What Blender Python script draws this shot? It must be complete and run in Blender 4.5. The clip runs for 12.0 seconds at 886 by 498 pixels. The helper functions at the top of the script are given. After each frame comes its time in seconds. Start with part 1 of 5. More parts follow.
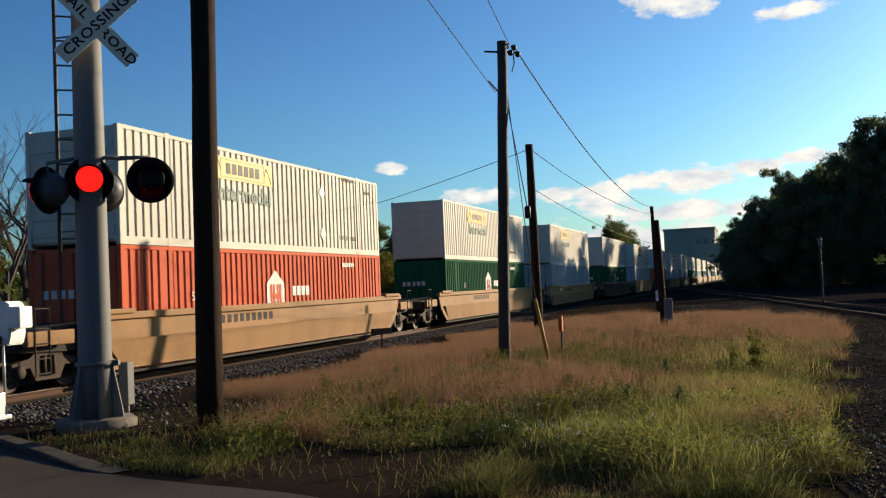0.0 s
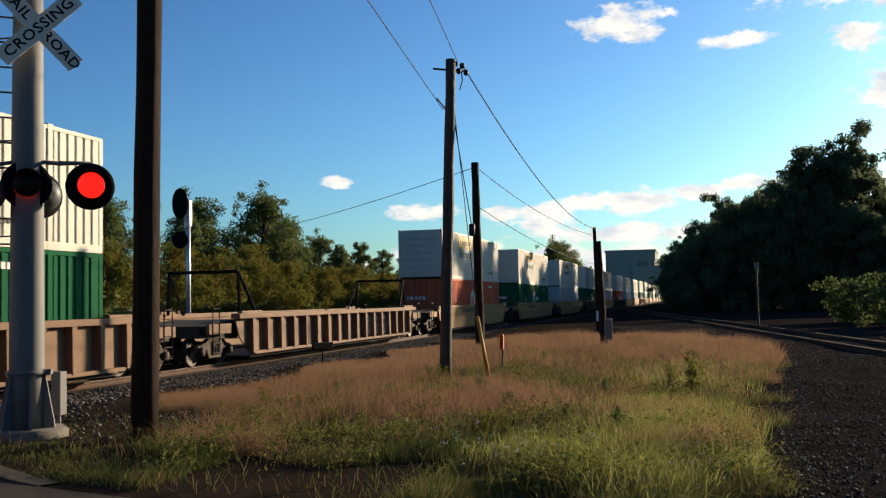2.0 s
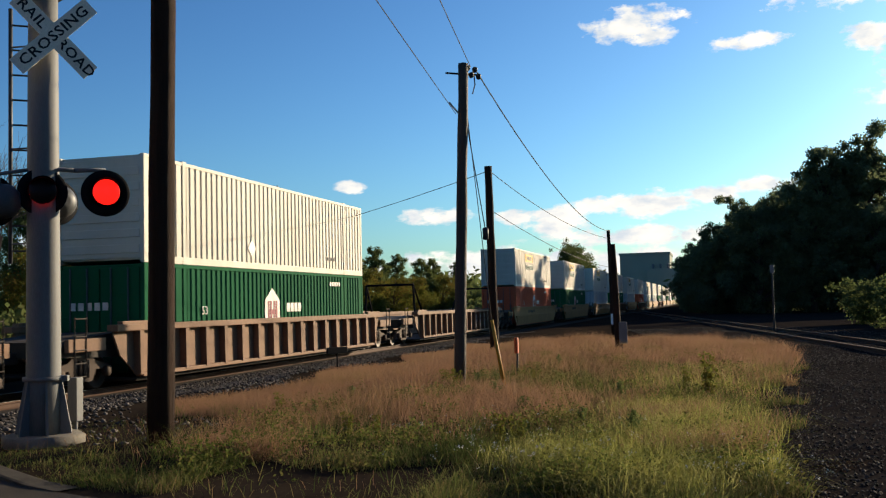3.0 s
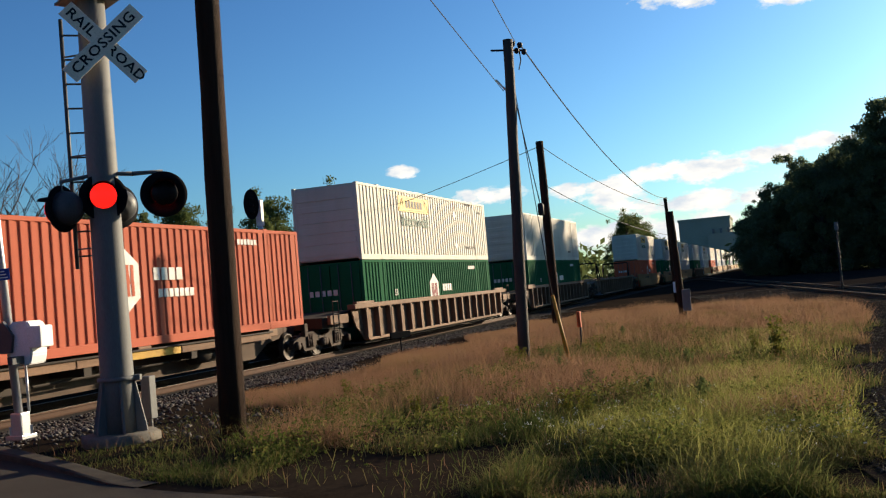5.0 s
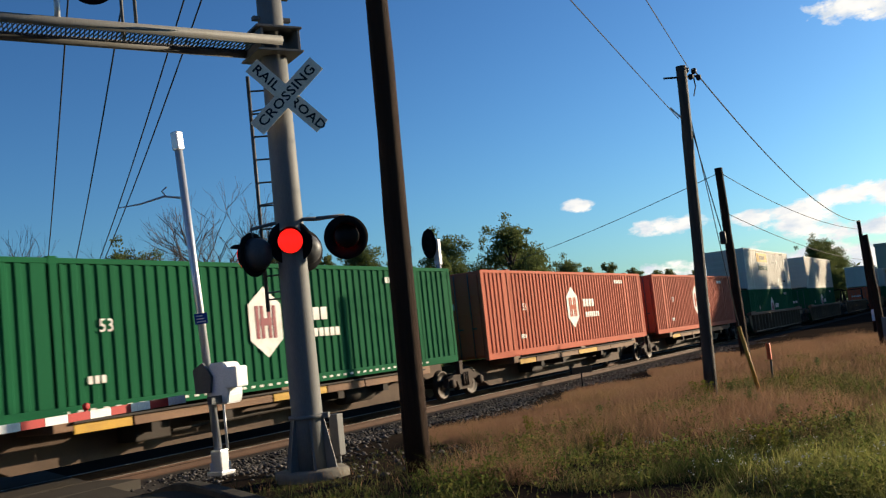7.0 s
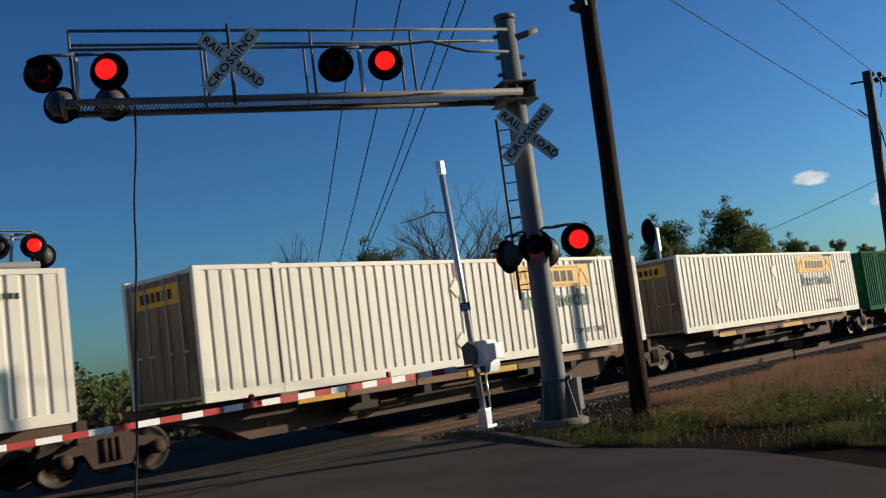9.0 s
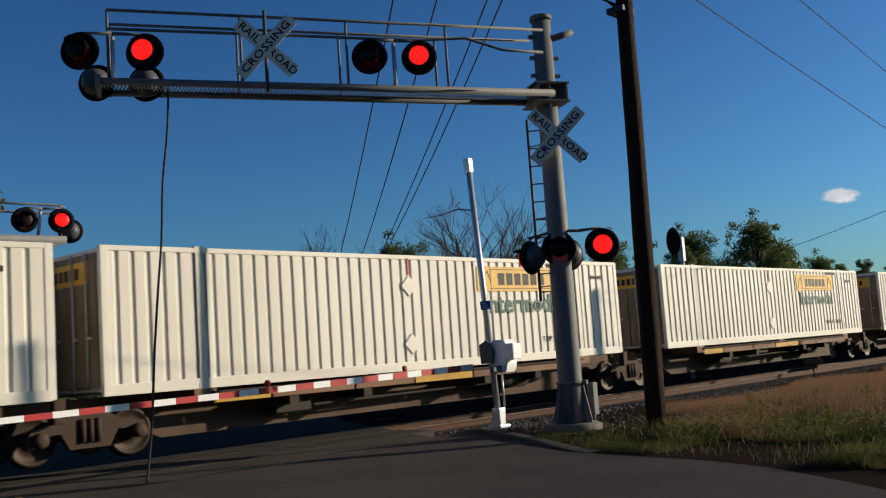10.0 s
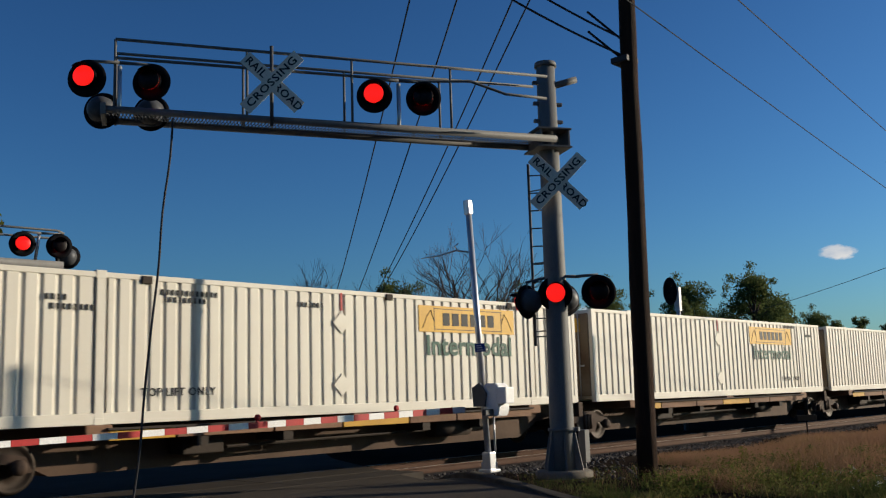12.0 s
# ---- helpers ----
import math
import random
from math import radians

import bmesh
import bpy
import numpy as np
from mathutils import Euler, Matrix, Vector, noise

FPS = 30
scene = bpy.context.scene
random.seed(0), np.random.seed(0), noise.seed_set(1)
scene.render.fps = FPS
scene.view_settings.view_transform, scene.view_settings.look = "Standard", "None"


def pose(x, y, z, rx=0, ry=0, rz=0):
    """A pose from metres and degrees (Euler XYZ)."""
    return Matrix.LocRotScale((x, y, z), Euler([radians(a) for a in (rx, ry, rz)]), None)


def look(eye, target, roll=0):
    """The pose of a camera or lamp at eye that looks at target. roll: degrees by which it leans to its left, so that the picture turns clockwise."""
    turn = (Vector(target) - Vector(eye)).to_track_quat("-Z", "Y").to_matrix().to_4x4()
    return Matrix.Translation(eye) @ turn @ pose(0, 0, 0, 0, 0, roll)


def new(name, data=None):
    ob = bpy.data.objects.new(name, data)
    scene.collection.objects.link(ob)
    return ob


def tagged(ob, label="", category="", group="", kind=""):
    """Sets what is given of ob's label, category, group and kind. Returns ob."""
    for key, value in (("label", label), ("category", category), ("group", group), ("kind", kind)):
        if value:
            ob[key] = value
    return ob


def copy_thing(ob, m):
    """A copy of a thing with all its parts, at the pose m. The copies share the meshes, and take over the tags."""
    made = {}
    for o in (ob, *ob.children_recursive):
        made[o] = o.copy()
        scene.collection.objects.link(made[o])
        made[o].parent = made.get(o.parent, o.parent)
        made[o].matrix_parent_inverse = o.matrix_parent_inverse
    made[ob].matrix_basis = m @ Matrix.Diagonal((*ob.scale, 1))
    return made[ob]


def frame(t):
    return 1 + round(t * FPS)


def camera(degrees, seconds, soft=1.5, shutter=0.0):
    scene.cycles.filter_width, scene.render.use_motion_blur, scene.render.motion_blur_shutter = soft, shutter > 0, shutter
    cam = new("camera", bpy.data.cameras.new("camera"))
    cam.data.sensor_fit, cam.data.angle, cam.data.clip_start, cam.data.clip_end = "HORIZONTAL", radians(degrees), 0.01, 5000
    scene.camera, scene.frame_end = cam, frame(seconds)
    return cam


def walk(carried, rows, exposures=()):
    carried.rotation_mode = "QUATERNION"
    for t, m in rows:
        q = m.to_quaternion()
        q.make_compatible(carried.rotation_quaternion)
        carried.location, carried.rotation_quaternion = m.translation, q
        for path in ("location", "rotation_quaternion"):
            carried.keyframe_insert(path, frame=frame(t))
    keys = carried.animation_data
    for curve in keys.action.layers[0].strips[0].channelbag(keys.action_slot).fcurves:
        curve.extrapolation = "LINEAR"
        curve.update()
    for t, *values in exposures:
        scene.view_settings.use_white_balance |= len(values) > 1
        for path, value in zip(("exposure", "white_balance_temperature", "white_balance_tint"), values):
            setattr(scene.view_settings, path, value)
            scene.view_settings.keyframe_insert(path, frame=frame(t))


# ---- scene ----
cam = camera(48.41, 12.0, soft=1.2, shutter=0.08)
PATH = [
    (0.0, pose(0.0, 0.0, 1.6, 92.183, 2.393, -72.196)),
    (0.5, pose(0.0, 0.0, 1.6, 92.506, 2.138, -74.273)),
    (1.0, pose(0.0, 0.0, 1.6, 92.552, 1.584, -75.811)),
    (1.5, pose(0.0, 0.0, 1.6, 92.467, 1.743, -75.977)),
    (2.0, pose(0.0, 0.0, 1.6, 93.016, 1.041, -75.532)),
    (2.5, pose(0.0, 0.0, 1.6, 93.27, 0.979, -75.221)),
    (4.5, pose(0.0, 0.0, 1.6, 92.628, 4.049, -71.758)),
    (5.0, pose(0.0, 0.0, 1.6, 92.309, 4.879, -71.233)),
    (5.5, pose(0.0, 0.0, 1.6, 92.062, 5.097, -70.954)),
    (6.0, pose(0.0, 0.0, 1.6, 92.117, 5.051, -70.772)),
    (6.5, pose(0.0, 0.0, 1.6, 93.908, 5.619, -67.921)),
    (7.0, pose(0.0, 0.0, 1.6, 95.377, 6.095, -60.84)),
    (7.2, pose(0.0, 0.0, 1.6, 95.509, 6.553, -59.164)),
    (7.3, pose(-0.136, -0.084, 1.595, 95.575, 6.854, -57.943)),
    (7.4, pose(-1.365, -0.847, 1.547, 95.364, 6.888, -56.45)),
    (7.5, pose(-2.802, -1.739, 1.49, 95.498, 7.249, -55.052)),
    (7.7, pose(-3.32, -2.06, 1.47, 95.892, 8.011, -53.338)),
    (9.5, pose(-3.32, -2.06, 1.47, 95.985, 6.194, -46.709)),
    (10.0, pose(-3.32, -2.06, 1.47, 96.024, 3.949, -46.776)),
    (10.5, pose(-3.32, -2.06, 1.47, 96.308, 1.177, -46.232)),
    (11.0, pose(-3.32, -2.06, 1.47, 96.511, 0.958, -46.583)),
    (11.5, pose(-3.32, -2.06, 1.47, 96.95, 0.97, -47.072)),
    (12.0, pose(-3.32, -2.06, 1.47, 98.365, 1.702, -47.213)),
]

walk(cam, PATH, exposures=[(0.0, 0.19, 6900, 10), (1.0, 0.29, 7000, 10), (2.7, 0.32, 6950, 10), (4.5, 0.33, 6900, 10), (6.3, 0.40, 6850, 10), (7.0, 0.30, 6800, 10), (7.6, 0.03, 6450, 10), (9.4, -0.26, 6200, 10), (12.0, -0.34, 6200, 10)])

# world: low evening sun from beside the line, blue sky with fair-weather clouds
SUN_AZ, SUN_EL = -33.0, 13.5
world = bpy.data.worlds.new("sky")
scene.world = world
world.use_nodes = True


class Nodes:
    """Short hand for node trees."""

    def __init__(self, tree):
        self.tree = tree
        tree.nodes.clear()

    def add(self, kind, **values):
        n = self.tree.nodes.new(kind)
        for k, v in values.items():
            if k in ("operation", "blend_type", "data_type", "noise_dimensions", "sky_type", "feature", "interpolation_type", "vector_type", "wave_type", "bands_direction", "clamp"):
                setattr_plain(n, k, v)
            else:
                self.put(n, k, v)
        return n

    def put(self, n, k, v):
        sock = n.inputs[int(k[1:])] if k[0] == "i" and k[1:].isdigit() else n.inputs[k.replace("_", " ")]
        if isinstance(v, bpy.types.NodeSocket):
            self.tree.links.new(v, sock)
        elif isinstance(v, bpy.types.Node):
            self.tree.links.new(v.outputs[0], sock)
        else:
            sock.default_value = v

    def math(self, op, a, b=0.0, c=0.0):
        n = self.tree.nodes.new("ShaderNodeMath")
        n.operation = op
        for i, v in enumerate((a, b, c)):
            self.put(n, "i%d" % i, v)
        return n.outputs[0]

    def ramp(self, fac, stops):
        n = self.tree.nodes.new("ShaderNodeValToRGB")
        el = n.color_ramp.elements
        while len(el) < len(stops):
            el.new(0.5)
        for e, (p, c) in zip(el, stops):
            e.position, e.color = p, (*c, 1.0) if len(c) == 3 else c
        self.tree.links.new(fac, n.inputs[0])
        return n.outputs[0]

    def mix(self, fac, a, b, how="MIX"):
        n = self.tree.nodes.new("ShaderNodeMix")
        n.data_type, n.blend_type = "RGBA", how
        for i, v in ((0, fac), (6, a), (7, b)):
            if isinstance(v, tuple) and len(v) == 3:
                v = (*v, 1.0)
            self.put(n, "i%d" % i, v)
        return n.outputs[2]

    def noise(self, vec, scale, detail=4.0, rough=0.55):
        n = self.tree.nodes.new("ShaderNodeTexNoise")
        self.put(n, "Vector", vec)
        n.inputs["Scale"].default_value, n.inputs["Detail"].default_value, n.inputs["Roughness"].default_value = scale, detail, rough
        return n.outputs[0]


def setattr_plain(n, k, v):
    if k == "operation":
        n.operation = v
    elif k == "sky_type":
        n.sky_type = v


w = Nodes(world.node_tree)
sky = w.add("ShaderNodeTexSky", sky_type="NISHITA")
sky.sun_disc = False
sky.sun_elevation = radians(SUN_EL)
sky.sun_rotation = radians(90.0 - SUN_AZ)
sky.altitude, sky.air_density, sky.dust_density, sky.ozone_density = 200.0, 1.0, 1.0, 2.0
coord = w.add("ShaderNodeTexCoord")
split = w.add("ShaderNodeSeparateXYZ", Vector=coord.outputs["Generated"])
az = w.math("ARCTAN2", split.outputs[1], split.outputs[0])
el = w.math("ARCSINE", split.outputs[2])
flat = w.add("ShaderNodeCombineXYZ", X=az, Y=w.math("MULTIPLY", el, 1.9), Z=0.0)
puffs = w.noise(flat.outputs[0], 24.0, 8.0, 0.62)
# clouds: bearing, height, half width, half height in degrees
CLOUDS = [(3.6, 15.5, 2.5, 0.95), (20.4, 6.95, 0.85, 0.38), (-2.3, 14.1, 2.0, 0.45), (-8.5, 16.6, 4.5, 1.3), (-14.0, 11.0, 5.0, 2.2),
          (15.5, 5.1, 2.1, 0.5), (10.9, 5.0, 1.4, 0.42), (8.6, 4.7, 2.3, 0.75), (5.9, 5.4, 1.5, 0.5), (3.0, 5.5, 2.5, 0.75), (-0.3, 5.8, 2.0, 0.55), (-3.2, 6.2, 1.7, 0.5),
          (4.2, 3.7, 5.0, 0.55), (9.0, 2.2, 9.0, 0.9), (-12.0, 4.0, 9.0, 3.0), (36.0, 3.5, 3.0, 1.3), (-9.0, 13.6, 1.5, 0.7)]
cover = -1.3
for a, e, wide, high in CLOUDS:
    dx = w.math("DIVIDE", w.math("SUBTRACT", az, radians(a)), radians(wide))
    dy = w.math("DIVIDE", w.math("SUBTRACT", el, radians(e)), radians(high))
    r2 = w.math("ADD", w.math("MULTIPLY", dx, dx), w.math("MULTIPLY", dy, dy))
    cover = w.math("MAXIMUM", cover, w.math("SUBTRACT", 1.5, r2))
shape = w.math("ADD", w.math("MULTIPLY", cover, 0.24), w.math("MULTIPLY", puffs, 1.5))
alpha = w.ramp(shape, [(0.80, (0, 0, 0)), (1.04, (1, 1, 1))])
lit = w.ramp(w.noise(flat.outputs[0], 26.0, 5.0), [(0.35, (0.60, 0.68, 0.78)), (0.62, (1.0, 0.97, 0.92))])
clear = w.mix(1.0, sky.outputs[0], (0.0645, 0.0975, 0.126), "MULTIPLY")
deep = w.add("ShaderNodeGamma", Color=clear, Gamma=1.35)
low = w.add("ShaderNodeBackground", Color=deep.outputs[0], Strength=1.22)
high_bg = w.add("ShaderNodeBackground", Color=lit, Strength=0.92)
both = w.add("ShaderNodeMixShader", i0=alpha, i1=low.outputs[0], i2=high_bg.outputs[0])
out = w.add("ShaderNodeOutputWorld", Surface=both.outputs[0])

sun_data = bpy.data.lights.new("sun", "SUN")
sun_data.energy, sun_data.angle, sun_data.color = 7.6, radians(0.6), (1.0, 0.84, 0.62)
sun = new("sun", sun_data)
ca, sa, ce, se = math.cos(radians(SUN_AZ)), math.sin(radians(SUN_AZ)), math.cos(radians(SUN_EL)), math.sin(radians(SUN_EL))
sun.matrix_world = look((ca * ce * 60, sa * ce * 60, se * 60), (0, 0, 0))


# materials -----------------------------------------------------------------------------------------------------------
def material(name, base, rough=0.7, metal=0.0, dirt=None, amount=0.5, scale=3.0, grain=60.0, bump=0.0, vary=0.0, emit=None, squash=(1, 1, 1), strength=1.0, spec=0.2, speck=0.35):
    m = bpy.data.materials.new(name)
    m.use_nodes = True
    n = Nodes(m.node_tree)
    p = n.add("ShaderNodeBsdfPrincipled")
    n.add("ShaderNodeOutputMaterial", Surface=p.outputs[0])
    place = n.add("ShaderNodeTexCoord").outputs["Object"]
    if squash != (1, 1, 1):
        mp = n.add("ShaderNodeMapping", Vector=place)
        mp.inputs["Scale"].default_value = squash
        place = mp.outputs[0]
    big, small = n.noise(place, scale, 5.0), n.noise(place, grain, 3.0)
    dirt = dirt or tuple(c * 0.5 for c in base)
    col = n.mix(n.ramp(big, [(0.42, (0, 0, 0)), (0.72, (amount,) * 3)]), base, dirt)
    col = n.mix(speck, col, n.ramp(small, [(0.3, (0.35,) * 3), (0.7, (1.0,) * 3)]), "MULTIPLY")
    if vary:
        info = n.add("ShaderNodeObjectInfo").outputs["Random"]
        isle = n.add("ShaderNodeNewGeometry").outputs["Random Per Island"]
        k = n.math("FRACT", n.math("ADD", info, isle))
        col = n.mix(1.0, col, n.ramp(k, [(0.0, (1 - vary,) * 3), (1.0, (1 + vary * 0.4,) * 3)]), "MULTIPLY")
    n.put(p, "Base_Color", col)
    n.put(p, "Roughness", n.ramp(small, [(0.0, (max(rough - 0.12, 0.03),) * 3), (1.0, (min(rough + 0.12, 1.0),) * 3)]))
    p.inputs["Metallic"].default_value = metal
    p.inputs["Specular IOR Level"].default_value = spec
    if bump:
        b = n.add("ShaderNodeBump", Strength=bump, Distance=0.02, Height=small)
        n.put(p, "Normal", b.outputs[0])
    if emit:
        p.inputs["Emission Color"].default_value = (*emit, 1)
        p.inputs["Emission Strength"].default_value = strength
    return m


def grass_material(name, colours, through_light=0.35):
    """Blades whose colour wanders from patch to patch and from blade to blade."""
    m = bpy.data.materials.new(name)
    m.use_nodes = True
    n = Nodes(m.node_tree)
    place = n.add("ShaderNodeTexCoord").outputs["Object"]
    isle = n.add("ShaderNodeNewGeometry").outputs["Random Per Island"]
    k = n.math("ADD", n.math("MULTIPLY", n.noise(place, 0.45, 4.0), 0.75), n.math("MULTIPLY", isle, 0.35))
    steps = [(0.2 + 0.6 * i / (len(colours) - 1), c) for i, c in enumerate(colours)]
    col = n.ramp(k, steps)
    d = n.add("ShaderNodeBsdfDiffuse", Color=col)
    t = n.add("ShaderNodeBsdfTranslucent", Color=col)
    mx = n.add("ShaderNodeMixShader", i0=through_light, i1=d.outputs[0], i2=t.outputs[0])
    n.add("ShaderNodeOutputMaterial", Surface=mx.outputs[0])
    return m


M = {
    "galv": material("galvanised_steel", (0.17, 0.168, 0.165), 0.62, 0.0, (0.11, 0.105, 0.10), 0.5, 1.5, 40, squash=(3, 3, 0.4)),
    "alu": material("silver_paint", (0.62, 0.62, 0.64), 0.35, 0.5, (0.4, 0.4, 0.4), 0.4, 2, 50),
    "white": material("white_enamel", (0.80, 0.80, 0.80), 0.4, 0, (0.5, 0.47, 0.42), 0.25, 3, 60),
    "board": material("white_sign_sheet", (0.90, 0.83, 0.68), 0.5, 0, (0.62, 0.54, 0.42), 0.3, 4, 60),
    "black": material("black_enamel", (0.010, 0.010, 0.012), 0.8, 0, None, 0.3, spec=0.06),
    "letter": material("black_lettering", (0.02, 0.02, 0.02), 0.6),
    "lampback": material("grey_lamp_back", (0.085, 0.088, 0.095), 0.5, 0.1),
    "lit": material("lit_red_lens", (0.5, 0.01, 0.01), 0.4, emit=(1.0, 0.014, 0.010), strength=1.25),
    "unlit": material("dark_red_lens", (0.006, 0.001, 0.001), 0.5),
    "concrete": material("concrete", (0.19, 0.17, 0.14), 0.9, 0, (0.09, 0.08, 0.065), 0.7, 2.5, 45, 0.4),
    "pole": material("weathered_pole_wood", (0.042, 0.022, 0.014), 0.85, 0, (0.012, 0.008, 0.006), 0.85, 1.6, 30, 0.9, squash=(6, 6, 0.35), spec=0.1),
    "greypole": material("grey_pole_wood", (0.075, 0.056, 0.046), 0.7, 0, (0.04, 0.032, 0.027), 0.8, 1.6, 30, 0.6, squash=(6, 6, 0.35)),
    "wire": material("dark_wire", (0.03, 0.03, 0.035), 0.6),
    "yellow": material("yellow_plastic", (0.52, 0.24, 0.03), 0.6, 0, (0.3, 0.17, 0.04), 0.5),
    "orange": material("orange_plastic", (0.6, 0.10, 0.03), 0.6),
    "blue": material("blue_sign", (0.02, 0.06, 0.30), 0.5),
    "red": material("red_reflective", (0.42, 0.03, 0.03), 0.5, 0, (0.2, 0.03, 0.03), 0.3),
    "asphalt": material("asphalt", (0.074, 0.064, 0.054), 0.95, 0, (0.048, 0.041, 0.034), 0.7, 0.6, 80, 0.25, spec=0.03),
    "dirt": material("soil", (0.032, 0.024, 0.018), 0.95, 0, (0.015, 0.011, 0.009), 0.8, 0.35, 20, 0.3, spec=0.0),
    "ballast": material("ballast_bed", (0.070, 0.062, 0.056), 0.95, 0, (0.06, 0.05, 0.045), 0.8, 1.2, 25, 1.0, spec=0.0),
    "stone": material("ballast_stone", (0.112, 0.102, 0.095), 0.85, 0, (0.075, 0.065, 0.06), 0.6, 6, 30, 0.3, vary=0.6, spec=0.03),
    "darkstone": material("dark_cinder_stone", (0.076, 0.067, 0.062), 0.85, 0, (0.025, 0.021, 0.02), 0.6, 6, 30, 0.3, vary=0.8, spec=0.04),
    "cinder": material("cinder_ground", (0.026, 0.022, 0.020), 0.95, 0, (0.014, 0.011, 0.011), 0.7, 0.8, 25, 0.25, spec=0.0),
    "rail": material("rusty_rail", (0.085, 0.044, 0.027), 0.8, 0.1, (0.055, 0.03, 0.022), 0.6, 2, 40, 0.2),
    "railtop": material("worn_rail_head", (0.32, 0.28, 0.25), 0.4, 0.8),
    "tie": material("creosoted_tie", (0.075, 0.055, 0.042), 0.9, 0, (0.035, 0.028, 0.022), 0.7, 3, 30, 0.5, vary=0.3),
    "line": material("yellow_road_paint", (0.50, 0.29, 0.05), 0.8, 0, (0.1, 0.08, 0.05), 0.7, 5, 40),
    "cwhite": material("white_container_paint", (0.66, 0.625, 0.54), 0.5, 0, (0.46, 0.40, 0.32), 0.30, 0.9, 90, squash=(1.0, 1, 0.25), speck=0.10),
    # white of the stacked boxes, with their dimmer exposure put into the paint
    "cwhite_dim": material("dimmed_white_container_paint", (0.53, 0.495, 0.42), 0.6, 0, (0.36, 0.31, 0.25), 0.5, 0.9, 70, squash=(1.0, 1, 0.25), speck=0.14),
    "cred": material("red_container_paint", (0.56, 0.104, 0.045), 0.7, 0, (0.42, 0.080, 0.04), 0.5, 0.9, 70, squash=(1.0, 1, 0.3), speck=0.15, spec=0.1),
    "cfaded": material("faded_red_container_paint", (0.43, 0.112, 0.066), 0.75, 0, (0.32, 0.085, 0.05), 0.5, 0.9, 70, squash=(1.0, 1, 0.3), speck=0.15, spec=0.08),
    "cgreen": material("green_container_paint", (0.010, 0.092, 0.040), 0.8, 0, (0.008, 0.066, 0.030), 0.5, 0.9, 70, squash=(1.0, 1, 0.3), speck=0.15, spec=0.04),
    "maroon": material("maroon_badge_paint", (0.20, 0.012, 0.028), 0.6, 0, (0.12, 0.012, 0.02), 0.4),
    "cgrey": material("grey_container_paint", (0.42, 0.44, 0.45), 0.55, 0, (0.27, 0.26, 0.25), 0.5, 0.9, 25, squash=(1.0, 1, 0.3)),
    "cdoor": material("grimy_door_paint", (0.21, 0.165, 0.115), 0.75, 0, (0.10, 0.055, 0.035), 0.8, 1.6, 50, squash=(1, 1, 0.4)),
    "cyellow": material("yellow_panel_paint", (0.66, 0.37, 0.025), 0.5, 0, (0.45, 0.25, 0.04), 0.5, 1.5, 30),
    "gword": material("green_lettering", (0.018, 0.085, 0.06), 0.55),
    "wword": material("white_lettering", (0.68, 0.66, 0.62), 0.6, 0, (0.4, 0.3, 0.25), 0.5, 3),
    "tan": material("tan_car_paint", (0.31, 0.158, 0.058), 0.7, 0, (0.18, 0.09, 0.036), 0.55, 0.8, 25, squash=(1, 1, 0.5)),
    "brown": material("faded_brown_car_paint", (0.215, 0.122, 0.072), 0.75, 0, (0.12, 0.062, 0.04), 0.65, 0.9, 25, squash=(1, 1, 0.5)),
    "ochre": material("ochre_reflector_paint", (0.52, 0.29, 0.03), 0.6, 0, (0.3, 0.16, 0.04), 0.5, 2),
    "under": material("grimy_steel", (0.050, 0.039, 0.032), 0.8, 0.2, (0.035, 0.028, 0.022), 0.7, 2, 30),
    "wheel": material("wheel_steel", (0.036, 0.027, 0.021), 0.6, 0.5, (0.06, 0.04, 0.03), 0.6, 3, 30),
    "sill": material("brown_sill_paint", (0.095, 0.060, 0.041), 0.8, 0.0, (0.05, 0.033, 0.024), 0.7, 1.2, 30, squash=(1, 1, 0.5)),
    "truck": material("rusty_truck_frame", (0.062, 0.040, 0.029), 0.8, 0.1, (0.045, 0.03, 0.022), 0.6, 3, 30),
    "bark": material("tree_bark", (0.07, 0.052, 0.04), 0.95, 0, (0.035, 0.026, 0.02), 0.7, 2, 20, 0.6),
    "twig": material("bare_twig", (0.085, 0.065, 0.055), 0.9),
    "leaf": grass_material("green_foliage", [(0.060, 0.086, 0.030), (0.092, 0.118, 0.042), (0.138, 0.150, 0.055)], 0.45),
    # leaves of the shaded trees; a bluish haze is put into the colour
    "leafhazy": grass_material("haze_paled_foliage", [(0.075, 0.098, 0.056), (0.105, 0.130, 0.070), (0.140, 0.160, 0.080)], 0.55),
    "leafgold": grass_material("turning_foliage", [(0.10, 0.130, 0.028), (0.14, 0.145, 0.03), (0.17, 0.10, 0.03)], 0.35),
    "brown_grass": grass_material("dry_seed_grass", [(0.19, 0.105, 0.064), (0.30, 0.172, 0.108), (0.25, 0.168, 0.082)], 0.4),
    "green_grass": grass_material("green_grass", [(0.036, 0.060, 0.015), (0.070, 0.096, 0.026), (0.125, 0.128, 0.044), (0.19, 0.130, 0.068)], 0.4),
    "lowleaf": grass_material("low_weed_leaf", [(0.045, 0.068, 0.016), (0.080, 0.098, 0.024), (0.15, 0.115, 0.045)], 0.45),
    "gold_grass": grass_material("golden_grass", [(0.125, 0.155, 0.032), (0.25, 0.252, 0.066), (0.40, 0.36, 0.15)], 0.5),
    "kerbstone": material("dark_kerb_concrete", (0.085, 0.075, 0.062), 0.95, 0, (0.032, 0.028, 0.024), 0.7, 2.5, 45, 0.2, spec=0.05),
    "petal": material("white_petal", (0.75, 0.74, 0.68), 0.8, vary=0.2),
